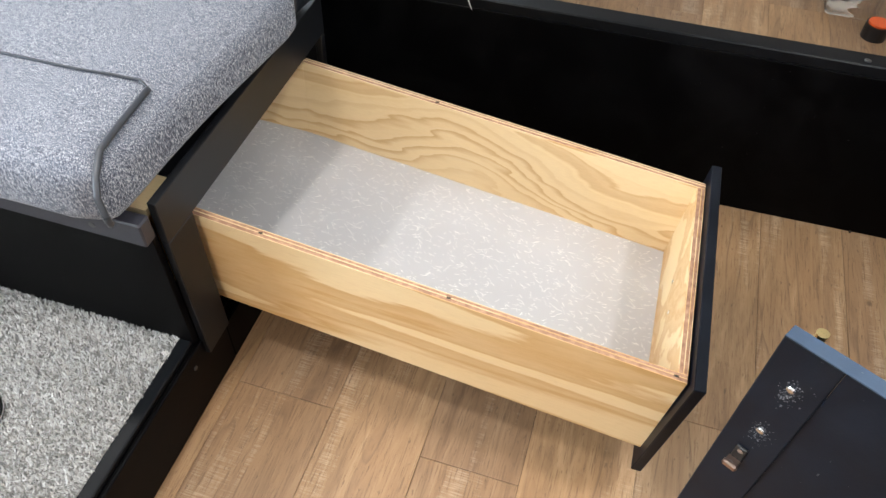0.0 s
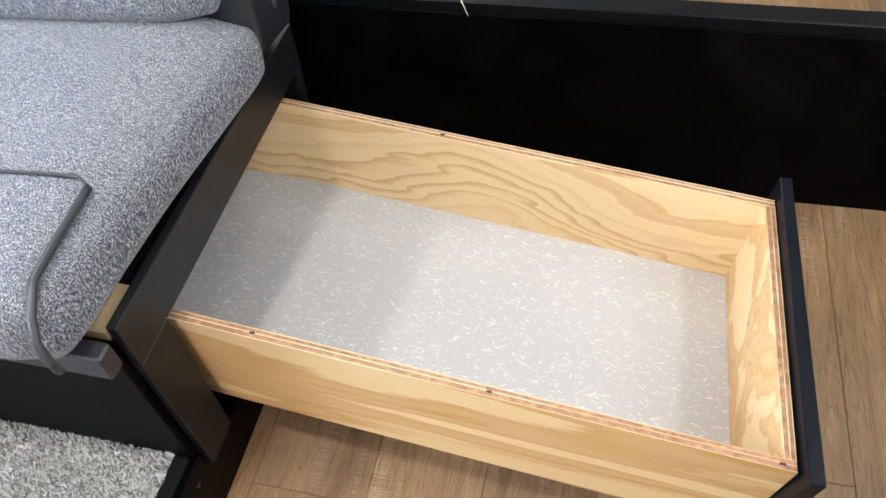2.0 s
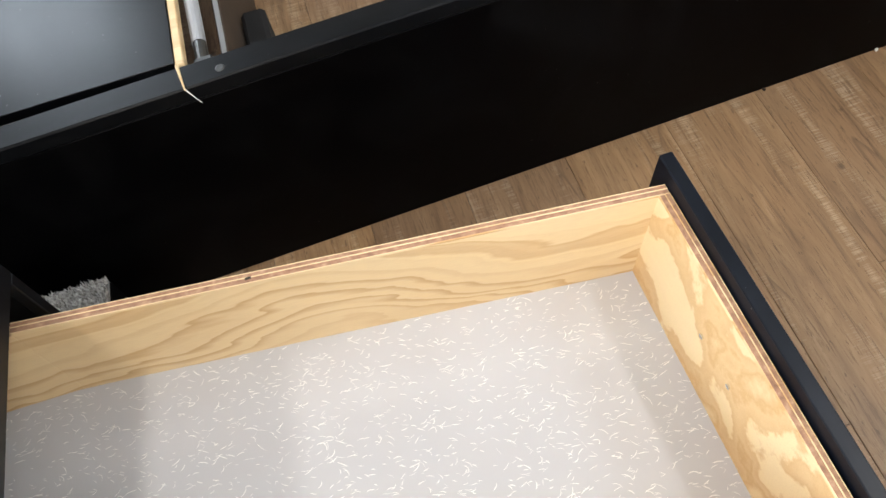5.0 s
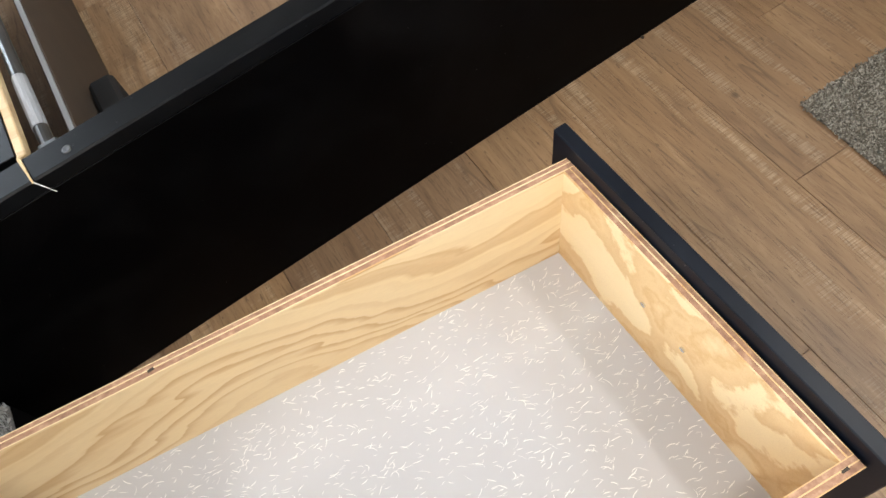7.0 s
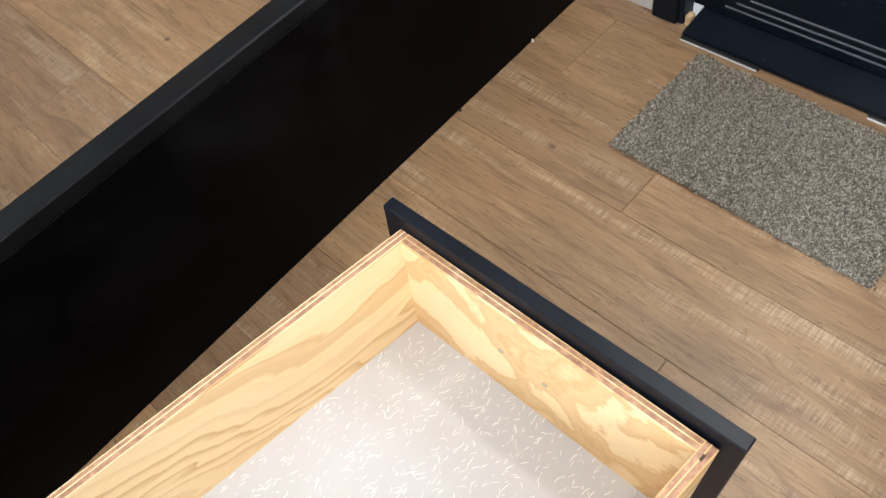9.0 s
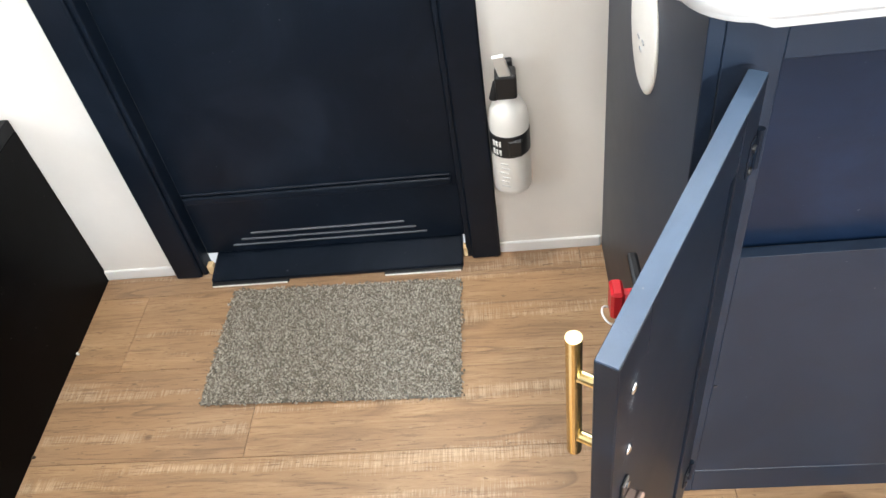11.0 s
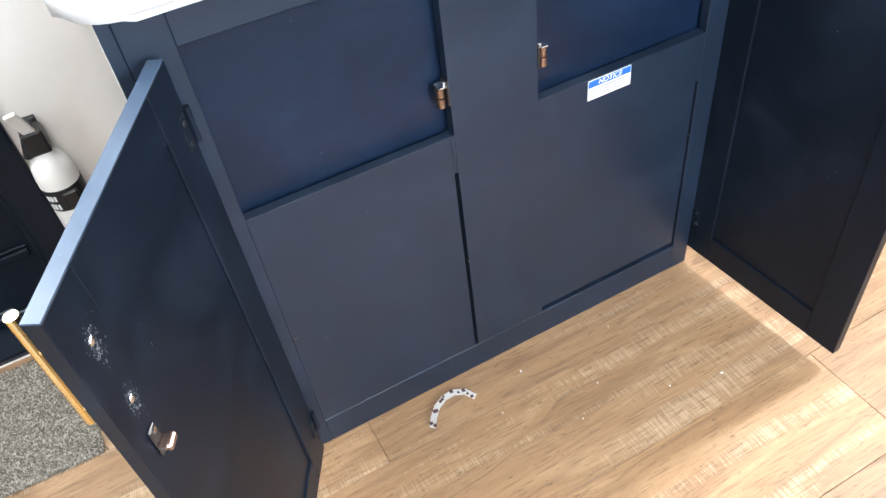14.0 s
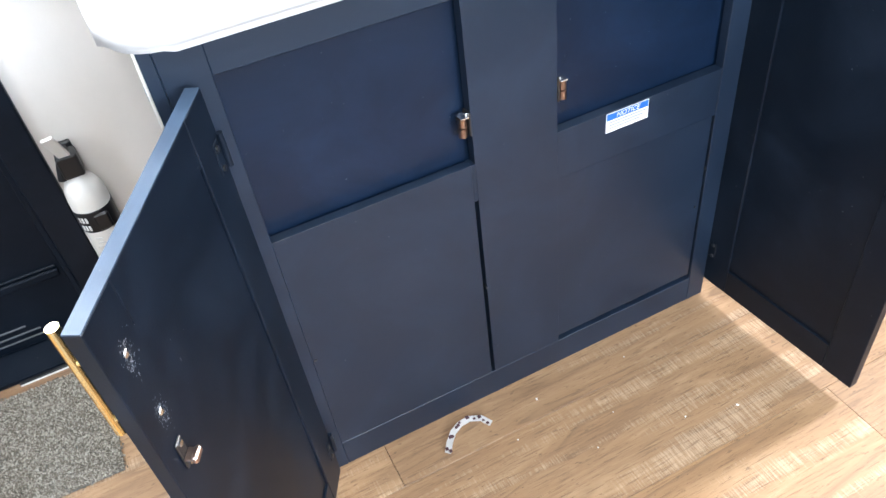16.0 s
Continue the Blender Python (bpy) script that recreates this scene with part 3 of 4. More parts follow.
    vs = [[bm.verts.new((x, y, z)) for y, z in prof] for x in (WALL_X - 0.02, WALL_X - 0.001)]
    bm.faces.new(vs[0]), bm.faces.new(list(reversed(vs[1])))
    for k in range(5):
        bm.faces.new((vs[0][k], vs[0][(k + 1) % 5], vs[1][(k + 1) % 5], vs[1][k]))
    part("panel", bm, BLACK_PLASTIC, plate)
    part("bolt", rod((WALL_X - 0.032, 1.72, 0.09), (WALL_X - 0.019, 1.72, 0.09), 0.012, 6), CHROME, plate, "steel hex bolt")


bed_base()


# ---------------------------------------------------------------- dinette bench, drawer
BENCH_X, CARPET_Z = -0.425, 0.187


def dinette():
    plat = thing("slide_platform", (-1.3, 0.0, 0), "raised platform with black riser and grey carpet", "platform", kind="structure")
    for y0, y1, top in ((ROOM_Y0 + 0.6, 0.404, 0.172), (0.4045, 0.9625, 0.120), (0.963, 1.14, 0.172)):
        part("riser", box(-0.46, -0.435, y0, y1, 0.0, top, 0.002), BLACK, plat)
        part("deck", box(ROOM_X0, -0.461, y0, y1, 0.0, top), BLACK, plat)
    part("edge_trim", box(-0.472, -0.444, ROOM_Y0 + 0.6, 0.312, 0.1725, 0.186, 0.004, segments=2), BLACK_TRIM, plat, "black rubber edge trim")
    part("screw", rod((-0.4352, 0.285, 0.135), (-0.4325, 0.285, 0.135), 0.005, 10), STEEL_DARK, plat)
    disc = thing("table_base", (-0.735, 0.045, CARPET_Z), "round chromed table leg socket on the carpet", "table base")
    part("plate", lathe([(0.062, 0.0), (0.060, 0.006), (0.035, 0.012), (0.026, 0.012), (0.024, 0.002)], Matrix.Translation((-0.735, 0.045, CARPET_Z + 0.002)), 36), CHROME, disc, smooth=True)
    for k in range(3):
        a = radians(20 + 120 * k)
        part("screw", rod((-0.735 + 0.047 * math.cos(a), 0.045 + 0.047 * math.sin(a), CARPET_Z + 0.009), (-0.735 + 0.047 * math.cos(a), 0.045 + 0.047 * math.sin(a), CARPET_Z + 0.0125), 0.006, 10), STEEL_DARK, disc)
    bench = thing("dinette_bench", (-0.9, 0.6, CARPET_Z), "black laminate dinette bench box above the carpet", "bench")
    # end panel keeps the black without the highlight lift
    part("end_panel", box(-1.9, -0.441, 0.312, 0.326, CARPET_Z - 0.01, 0.50, 0.001), BLACK, bench)
    part("back_panel", box(-1.9, -0.441, 0.963, 0.978, CARPET_Z - 0.01, 0.55, 0.001), BENCH_BLACK, bench)
    part("stile", box(-0.4405, BENCH_X, 0.327, 0.404, 0.13, 0.461, 0.0012), BENCH_BLACK, bench)
    part("stile", box(-0.4405, BENCH_X, 0.960, 0.979, 0.13, 0.461, 0.0012), BENCH_BLACK, bench)
    part("rail", box(-0.4405, BENCH_X, 0.327, 0.979, 0.4615, 0.553, 0.0012), BENCH_BLACK, bench)
    part("top_board", box(-1.9, -0.450, 0.33, 0.408, 0.515, 0.530), PINE, bench, "bare plywood bench top")
    # shade of the gap below the cushion, put in as a black board
    part("gap_shade_board", box(-1.9, -0.455, 0.4085, 0.962, 0.515, 0.530), BENCH_BLACK, bench)
    part("inner_wall", box(-1.9, -0.9, 0.33, 0.942, 0.13, 0.51), BENCH_BLACK, bench)
    bm = box(-1.9, -0.428, 0.284, 0.3115, 0.496, 0.546, 0.003)
    part("support_batten", bm, STAINED, bench, "dark-stained batten along the bench end")
    part("batten_screw", rod((-0.52, 0.2845, 0.52), (-0.52, 0.2832, 0.52), 0.006, 10), STEEL_DARK, bench)
    part("corner_post", box(-0.50, -0.444, 0.9795, 1.0, 0.19, 0.555, 0.003), BENCH_BLACK, bench)


def cushion():
    seat = thing("seat_cushion", (-0.9, 0.56, 0.55), "heathered grey fabric seat cushion with dark piping", "cushion")
    body = pillow(-1.9, -0.392, 0.252, 0.846, 0.548, 0.672, 0.05, 0.012)
    for v in body.verts:
        if v.co.y < 0.40 and v.co.z < 0.6:
            v.co.z -= 0.01 * (0.40 - v.co.y) / 0.15
        if v.co.x > -0.9:
            v.co.x -= 0.058 * max(0.0, 0.86 - v.co.y) / 0.6 * (v.co.x + 0.9) / 0.5
    part("cover", body, FABRIC, seat, smooth=True)
    top = 0.681
    pts = [(-1.9, 0.440, top + 0.003), (-1.2, 0.442, top + 0.006), (-0.80, 0.444, top + 0.005), (-0.60, 0.450, top + 0.002), (-0.535, 0.458, top), (-0.492, 0.461, top - 0.002), (-0.474, 0.450, top - 0.006)]
    pts += [(-0.472, 0.41, top - 0.007), (-0.470, 0.36, top - 0.008), (-0.468, 0.31, top - 0.011), (-0.456, 0.272, 0.653), (-0.444, 0.249, 0.636), (-0.434, 0.241, 0.612), (-0.434, 0.242, 0.598), (-0.436, 0.245, 0.590)]
    fine = []
    for a, b2 in zip(pts, pts[1:]):
        for k in range(4):
            fine.append(Vector(a).lerp(Vector(b2), k / 4))
    fine.append(Vector(pts[-1]))
    part("piping", tube(fine[24:], 0.0055), PIPING, seat, "dark grey vinyl piping", True)
    part("seam", tube([p + Vector((0, 0, 0.0005)) for p in fine[:26]], 0.0024), PIPING, seat, "stitched dark seam", True)
    back = thing("back_cushion", (-0.9, 0.9, 0.66), "heathered grey fabric backrest cushion, upright", "cushion")
    bm = pillow(-1.9, -0.445, 0.765, 0.90, 0.668, 1.15, 0.045, 0.0)
    bend(bm, lambda x, y, z: (x, y + 0.12 * max(-0.4, x + 0.6), z))
    part("cover", bm, FABRIC, back, smooth=True)
    arm = thing("bench_backboard", (-0.47, 0.97, 0.55), "charcoal vinyl padded backboard with a button", "backboard")
    bm = pillow(-0.50, -0.405, 0.826, 0.965, 0.590, 1.2, 0.016, 0.0)
    bend(bm, lambda x, y, z: (x, y, z - (0.15 * (y - 0.826) if z < 0.8 else 0.0)))
    part("pad", bm, VINYL, arm, smooth=True)
    part("button", lathe([(0.012, 0), (0.011, 0.004), (0.006, 0.007), (0.001, 0.008)], Matrix.Translation((-0.406, 0.905, 0.648)) @ Matrix.Rotation(radians(90), 4, "Y"), 18), VINYL, arm, "vinyl-covered button", True)


D_NL, D_NR, D_FR, D_FL = (-0.452, 0.424, 0.430), (0.436, 0.372, 0.392), (0.432, 0.842, 0.390), (-0.456, 0.936, 0.415)
D_TOP, D_BOT, D_LEAN, D_TIP = 0.43, 0.218, 0.05, 0.065


def in_drawer(u, v, z):
    """Places of the open, slightly racked and sagging drawer: u from the bench to its front, v across, z up."""
    a = [n + (m - n) * u for n, m in zip(D_NL, D_NR)]
    b2 = [n + (m - n) * u for n, m in zip(D_FL, D_FR)]
    x, y, top = (n + (m - n) * v for n, m in zip(a, b2))
    if u < 0:
        y = D_NL[1] + (D_FL[1] - D_NL[1]) * v
    return (x - D_TIP * (D_TOP - z), y + D_LEAN * (D_TOP - z), top + z - D_TOP)


def drawer():
    dr = thing("drawer", (0.0, 0.62, 0.12), "open plywood drawer with black front and pale liner", "drawer")
    t_u, t_v, low = 0.0175, 0.034, 0.175
    layers = ((0.0, 0.08, PINE), (0.08, 0.50, PLY_CORE), (0.50, 0.59, PINE), (0.59, 0.93, PLY_CORE), (0.93, 1.0, PINE))

    def board(name, u0, u1, v0, v1, z0, z1, mat):
        ob = bmesh.new()
        box(u0, u1, v0, v1, z0, z1, bm=ob)
        bmesh.ops.subdivide_edges(ob, edges=[e for e in ob.edges if abs((e.verts[0].co - e.verts[1].co).x) > 0.3], cuts=24)
        return part(name, bend(ob, in_drawer), mat, dr)

    def plies(name, u0, u1, v0, v1, across):
        """The cut top edge: thin layers of light and reddish wood, each a hair uneven."""
        holder = None
        for k, (a, b2, mat) in enumerate(layers):
            lift = (0.0, -0.0006, 0.0004, -0.0005, 0.0002)[k]
            if across == "v":
                bm = box(u0, u1, v0 + (v1 - v0) * a, v0 + (v1 - v0) * b2, D_TOP - 0.004, D_TOP + lift)
            else:
                bm = box(u0 + (u1 - u0) * a, u0 + (u1 - u0) * b2, v0, v1, D_TOP - 0.004, D_TOP + lift)
            if holder:
                part("ply_layer", bend(bm, in_drawer), mat, holder)
            else:
                holder = part(name, bend(bm, in_drawer), mat, dr, "layered plywood edge")

    board("side", 0.0, 1.0, 0.0, t_v, low, D_TOP - 0.004, PINE)
    board("side", 0.0, 1.0, 1 - t_v, 1.0, low, D_TOP - 0.004, PINE_LINED)
    board("front_inner", 1 - t_u, 1.0, t_v, 1 - t_v, low, D_TOP - 0.004, PINE_END)
    board("back", -0.42, -0.402, t_v, 1 - t_v, low, D_TOP - 0.01, PINE_END)
    board("side", -0.42, -0.0005, 0.0, t_v, low, D_TOP - 0.006, PINE)
    board("side", -0.42, -0.0005, 1 - t_v, 1.0, low, D_TOP - 0.006, PINE_LINED)
    plies("side_edge", 0.0, 1.0, 0.0, t_v, "v")
    plies("side_edge", 0.0, 1.0, 1 - t_v, 1.0, "v")
    plies("front_edge", 1 - t_u, 1.0, t_v, 1 - t_v, "u")
    base = board("base", -0.40, 1 - t_u, t_v, 1 - t_v, D_BOT - 0.012, D_BOT, LINER)
    tagged(base, "pale vinyl-lined drawer base")
    # printed flecks of the liner
    rnd = random.Random(5)
    verts, faces = [], []
    for _ in range(3600):
        u, v = rnd.uniform(-0.38, 0.975), rnd.uniform(0.045, 0.955)
        a = rnd.gauss(0.0, 0.42)
        n = rnd.choice((3, 4, 4, 5))
        step = rnd.uniform(0.0016, 0.0045)
        w = rnd.uniform(0.00025, 0.0007)
        turn = rnd.gauss(0, 0.28)
        x, y = 0.0, 0.0
        pts = []
        for k in range(n):
            pts.append((x, y, a))
            x, y = x + step * math.cos(a), y + step * math.sin(a)
            a += turn
        first = len(verts)
        for k, (px, py, pa) in enumerate(pts):
            ww = w * (0.3 if k in (0, n - 1) else 1.0)
            for s in (-1, 1):
                qx, qy = px - s * ww * math.sin(pa), py + s * ww * math.cos(pa)
                verts.append(in_drawer(u + qx / 0.875, v + qy / 0.47, D_BOT + 0.0005))
        for k in range(n - 1):
            i = first + 2 * k
            faces.append((i, i + 1, i + 3, i + 2))
    me = bpy.data.meshes.new("fleck_print")
    me.from_pydata(verts, [], faces)
    me.materials.append(FLECK)
    ob = new("fleck_print", me)
    ob.parent = dr
    ob.matrix_parent_inverse = base_of(dr).inverted()
    tagged(ob, "short white fibre flecks of the liner", kind="stuff")
    # black front
    f = bmesh.new()
    box(0.4425, 0.4615, 0.349, 0.874, 0.088, 0.414, 0.0015, bm=f)
    front = part("front_panel", bend(f, lambda x, y, z: (x - 0.007 * (y - 0.35) / 0.52 - 0.085 * (0.414 - z), y + 0.04 * (0.414 - z), z)), BLACK_FRONT, dr, "black laminate drawer front")
    for u, v, z in ((1 - t_u - 0.0005, 0.60, 0.330), (1 - t_u - 0.0005, 0.445, 0.326)):
        x, y, z = in_drawer(u, v, z)
        part("screw", rod((x - 0.0015, y, z), (x + 0.002, y, z), 0.0042, 12), CHROME, dr, "steel screw head")
    for u, v in ((0.155, 0.018), (0.55, 0.016), (0.98, 0.016), (0.36, 0.982)):
        x, y, z = in_drawer(u, v, D_TOP)
        part("staple_hole", box(x - 0.004, x + 0.004, y - 0.0016, y + 0.0016, z - 0.002, z + 0.0008), SUB, dr, "dark staple hole")


dinette()
cushion()
drawer()


# ---------------------------------------------------------------- kitchen cabinet
CAB_Y0, CAB_Y1 = -0.872, 0.047
OPEN = ((-0.352, -0.026), (-0.83, -0.50))


def cabinet():
    x = CAB_X
    cab = thing("kitchen_cabinet", (1.05, -0.41, 0), "black kitchen base cabinet with two open doors", "cabinet")
    part("end_panel", box(x, WALL_X - 0.002, CAB_Y1 - 0.016, CAB_Y1, 0.0, 0.905, 0.001), BLACK_CAB, cab)
    part("end_panel", box(x + 0.02, WALL_X - 0.002, CAB_Y0, CAB_Y0 + 0.016, 0.0, 0.905, 0.001), BLACK_CAB, cab)
    part("stile", box(x, x + 0.019, -0.026, CAB_Y1 - 0.0165, 0.0, 0.905, 0.001), BLACK_CAB, cab)
    part("stile", box(x, x + 0.019, -0.4999, -0.3521, 0.067, 0.905, 0.0002), BLACK_CAB, cab)
    part("stile", box(x, x + 0.019, CAB_Y0, -0.8305, 0.0, 0.905, 0.001), BLACK_CAB, cab)
    for y0, y1 in OPEN:
        part("top_rail", box(x + 0.0004, x + 0.019, y0, y1, 0.832, 0.905, 0.001), BLACK_CAB, cab)
        left = y0 > -0.4
        low = 0.4965 if left else 0.475
        if left:
            part("lower_rail", box(x + 0.0004, x + 0.019, y0, y0 + 0.0068, 0.4965, 0.567), BLACK_CAB, cab)
            part("fixed_panel", box(x + 0.0004, x + 0.017, y0 + 0.007, y1 - 0.0001, 0.0671, 0.567, 0.0003), BLACK_CAB, cab)
        else:
            part("lower_rail", box(x + 0.0004, x + 0.019, y0, y1, low, 0.567, 0.0003), BLACK_CAB, cab)
            part("fixed_panel", box(x + 0.0007, x + 0.017, y0 + 0.006, y1 - 0.0001, 0.082, low - 0.0003, 0.0002), BLACK_CAB, cab)
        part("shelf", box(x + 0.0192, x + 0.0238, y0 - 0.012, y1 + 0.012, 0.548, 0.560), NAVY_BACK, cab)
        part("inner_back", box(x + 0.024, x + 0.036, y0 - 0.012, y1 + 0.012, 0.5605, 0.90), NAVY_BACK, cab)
        part("panel_backing", box(x + 0.0172, x + 0.03, y0, y1, 0.0, 0.53), BLACK_CAB, cab)
    part("bottom_rail", box(x + 0.0003, x + 0.019, -0.8303, -0.0263, 0.0, 0.0668, 0.001), BLACK_CAB, cab)
    part("mid_partition", box(x + 0.02, 1.33, -0.434, -0.418, 0.0, 0.90), BLACK_CAB, cab)
    for y, z, s in ((-0.352, 0.640, 1), (-0.500, 0.643, -1)):
        c = part("catch", box(x - 0.002, x + 0.018, y, y + s * 0.004, z - 0.020, z + 0.020, 0.001), STEEL_DARK, cab, "bronzed roller catch")
        part("roller", rod((x + 0.006, y + s * 0.012, z - 0.003), (x + 0.006, y + s * 0.012, z + 0.012), 0.0072), COPPER, c)
        part("roller", rod((x + 0.006, y + s * 0.012, z - 0.020), (x + 0.006, y + s * 0.012, z - 0.005), 0.0072), COPPER, c)
        part("bracket", box(x - 0.004, x + 0.015, y + s * 0.004, y + s * 0.017, z + 0.013, z + 0.0155, 0.0006), CHROME, c, "bright bent steel bracket")
        part("screw", rod((x + 0.004, y + s * 0.004, z + 0.0165), (x + 0.004, y + s * 0.0075, z + 0.0165), 0.0028, 10), CHROME, c)
    for y, z in ((-0.03, 0.306), (-0.352, 0.30), (-0.825, 0.36), (-0.815, 0.27)):
        part("nail_head", rod((x - 0.0008, y, z), (x + 0.009, y, z), 0.003, 8), STEEL_DARK, cab)
    sign = thing("notice_label", (x, -0.635, 0.546), "white and blue NOTICE sticker on the cabinet rail", "label")
    part("sticker", box(x - 0.0006, x + 0.0002, -0.677, -0.593, 0.5285, 0.5645), PAPER, sign)
    part("blue_band", box(x - 0.0009, x - 0.0006, -0.676, -0.594, 0.5515, 0.5635), BLUE, sign, "blue header band")
    for k, z in enumerate((0.547, 0.5415, 0.536)):
        part("text_line", box(x - 0.0009, x - 0.0006, -0.672 + 0.006 * k, -0.598, z - 0.0012, z + 0.0012), INK, sign, "line of small print")
    txt = bpy.data.curves.new("notice_word", "FONT")
    txt.body, txt.size, txt.align_x, txt.align_y, txt.extrude, txt.shear = "NOTICE", 0.0125, "CENTER", "CENTER", 0.0002, 0.25
    word = new("notice_word", txt)
    word.data.materials.append(PAPER)
    word.parent = sign
    word.matrix_parent_inverse = base_of(sign).inverted()
    word.matrix_basis = Matrix.Translation((x - 0.0012, -0.635, 0.5575)) @ Matrix.Rotation(radians(-90), 4, "Z") @ Matrix.Rotation(radians(90), 4, "X")
    # round disc and bunged valve handle on the end panel
    cx, cz, y = 1.04, 0.725, CAB_Y1
    disc = thing("wall_disc", (cx, y, cz), "round white plastic cover on the cabinet end", "cover plate")
    part("plate", lathe([(0.088, 0.0), (0.088, 0.003), (0.082, 0.0055), (0.012, 0.006)], Matrix.Translation((cx, y, cz)) @ Matrix.Rotation(radians(-90), 4, "X"), 40), WHITE_PAINT, disc, smooth=True)
    for dx, dz in ((-0.02, -0.012), (0.012, -0.02), (-0.004, -0.03)):
        part("slot", box(cx + dx - 0.006, cx + dx + 0.006, y + 0.0055, y + 0.0072, cz + dz - 0.0012, cz + dz + 0.0012), INK, disc)
    cx, cz = 0.86, 0.42
    valve = thing("drain_valve_handle", (cx, y, cz), "black T handle with red plastic tag on cabinet end", "valve handle")
    part("collar", rod((cx, y, cz), (cx, y + 0.005, cz), 0.016, 20), BLACK_PLASTIC, valve)
    part("stem", rod((cx, y + 0.004, cz), (cx, y + 0.03, cz), 0.008), BLACK_PLASTIC, valve)
    part("grip", box(cx - 0.06, cx + 0.06, y + 0.014, y + 0.030, cz - 0.010, cz + 0.010, 0.005, segments=2), BLACK_PLASTIC, valve)
    bm = rod((cx - 0.03, y + 0.030, cz + 0.01), (cx - 0.03, y + 0.055, cz + 0.01), 0.013, 16)
    box(cx - 0.047, cx - 0.013, y + 0.048, y + 0.066, cz - 0.018, cz + 0.034, 0.004, bm=bm)
    part("red_tag", bm, RED, valve, "red plastic clip")
    ring = [(cx - 0.03 + 0.016 * math.cos(a), y + 0.066 + 0.010 * math.sin(a), cz - 0.026 + 0.008 * math.sin(a)) for a in [k * 0.42 for k in range(15)]]
    part("cord", tube(ring, 0.0016, 6), PAPER, valve, "white cord loop", True)


def countertop():
    bm = bmesh.new()
    r, x0, y1, xe, ye = 0.075, 0.716, 0.080, WALL_X - 0.002, -1.0
    outline = [(xe, y1)]
    for k in range(9):
        a = radians(90 + 90 * k / 8)
        outline.append((x0 + r + r * math.cos(a), y1 - r + r * math.sin(a)))
    outline += [(x0, ye), (xe, ye)]
    low = [bm.verts.new((x, y, 0.892)) for x, y in outline]
    high = [bm.verts.new((x, y, 0.945)) for x, y in outline]
    bm.faces.new(high), bm.faces.new(list(reversed(low)))
    for k in range(len(outline)):
        bm.faces.new((low[k], low[(k + 1) % len(outline)], high[(k + 1) % len(outline)], high[k]))
    bmesh.ops.bevel(bm, geom=[e for e in bm.edges if abs(e.verts[0].co.z - e.verts[1].co.z) < 1e-5], offset=0.010, segments=3, affect="EDGES")
    whole("countertop", bm, SOLID_TOP, "white solid-surface countertop with a rounded corner", "countertop", smooth=True)


def cabinet_door(hinge, free, z0, z1, side, label, sag=0.0):
    """A shaker door seen from inside; side is +1 when its outer face lies to the left of hinge-to-free."""
    h, f = Vector((*hinge, 0)), Vector((*free, 0))
    w = (f - h).length
    d = (f - h).normalized()
    n = Vector((-d.y, d.x, 0)) * side
    m = Matrix(((d.x, n.x, 0, h.x), (d.y, n.y, 0, h.y), (-sag, 0, 1, 0), (0, 0, 0, 1)))
    door = thing("cabinet_door", (h.x, h.y, z0), label, "cabinet door", "cabinet doors")
    t, s = 0.019, 0.062
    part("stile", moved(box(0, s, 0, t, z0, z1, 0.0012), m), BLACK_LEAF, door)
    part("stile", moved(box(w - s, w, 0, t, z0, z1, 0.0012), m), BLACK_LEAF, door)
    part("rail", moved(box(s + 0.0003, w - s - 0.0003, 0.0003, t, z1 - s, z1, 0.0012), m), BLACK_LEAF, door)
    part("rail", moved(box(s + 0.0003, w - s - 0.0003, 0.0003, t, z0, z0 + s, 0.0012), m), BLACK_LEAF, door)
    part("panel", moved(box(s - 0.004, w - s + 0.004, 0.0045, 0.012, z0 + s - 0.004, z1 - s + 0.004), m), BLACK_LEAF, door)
    for z in (z0 + 0.09, z1 - 0.085):
        hg = part("hinge", moved(box(0.008, 0.024, -0.0018, 0.0, z - 0.022, z + 0.022, 0.0008), m), BLACK_LEAF, door, "black plate hinge")
        part("screw", moved(rod((0.018, -0.0045, z + 0.014), (0.018, -0.002, z + 0.014), 0.004, 10), m), STEEL_DARK, hg)
        part("screw", moved(rod((0.018, -0.0045, z - 0.014), (0.018, -0.002, z - 0.014), 0.004, 10), m), STEEL_DARK, hg)
        part("knuckle", moved(rod((0.0, -0.003, z - 0.024), (0.0, -0.003, z + 0.024), 0.004, 10), m), BLACK_LEAF, hg)
    # thin strip that carries the painted sheen of the top edge
    part("edge_band", moved(box(0.0005, w - 0.0005, 0.0006, t - 0.0006, z1 - 0.001, z1 + 0.0008, 0.0003), m), EDGE_SHEEN, door, "black top edge with blue sheen in its colour")
    return door, m, w


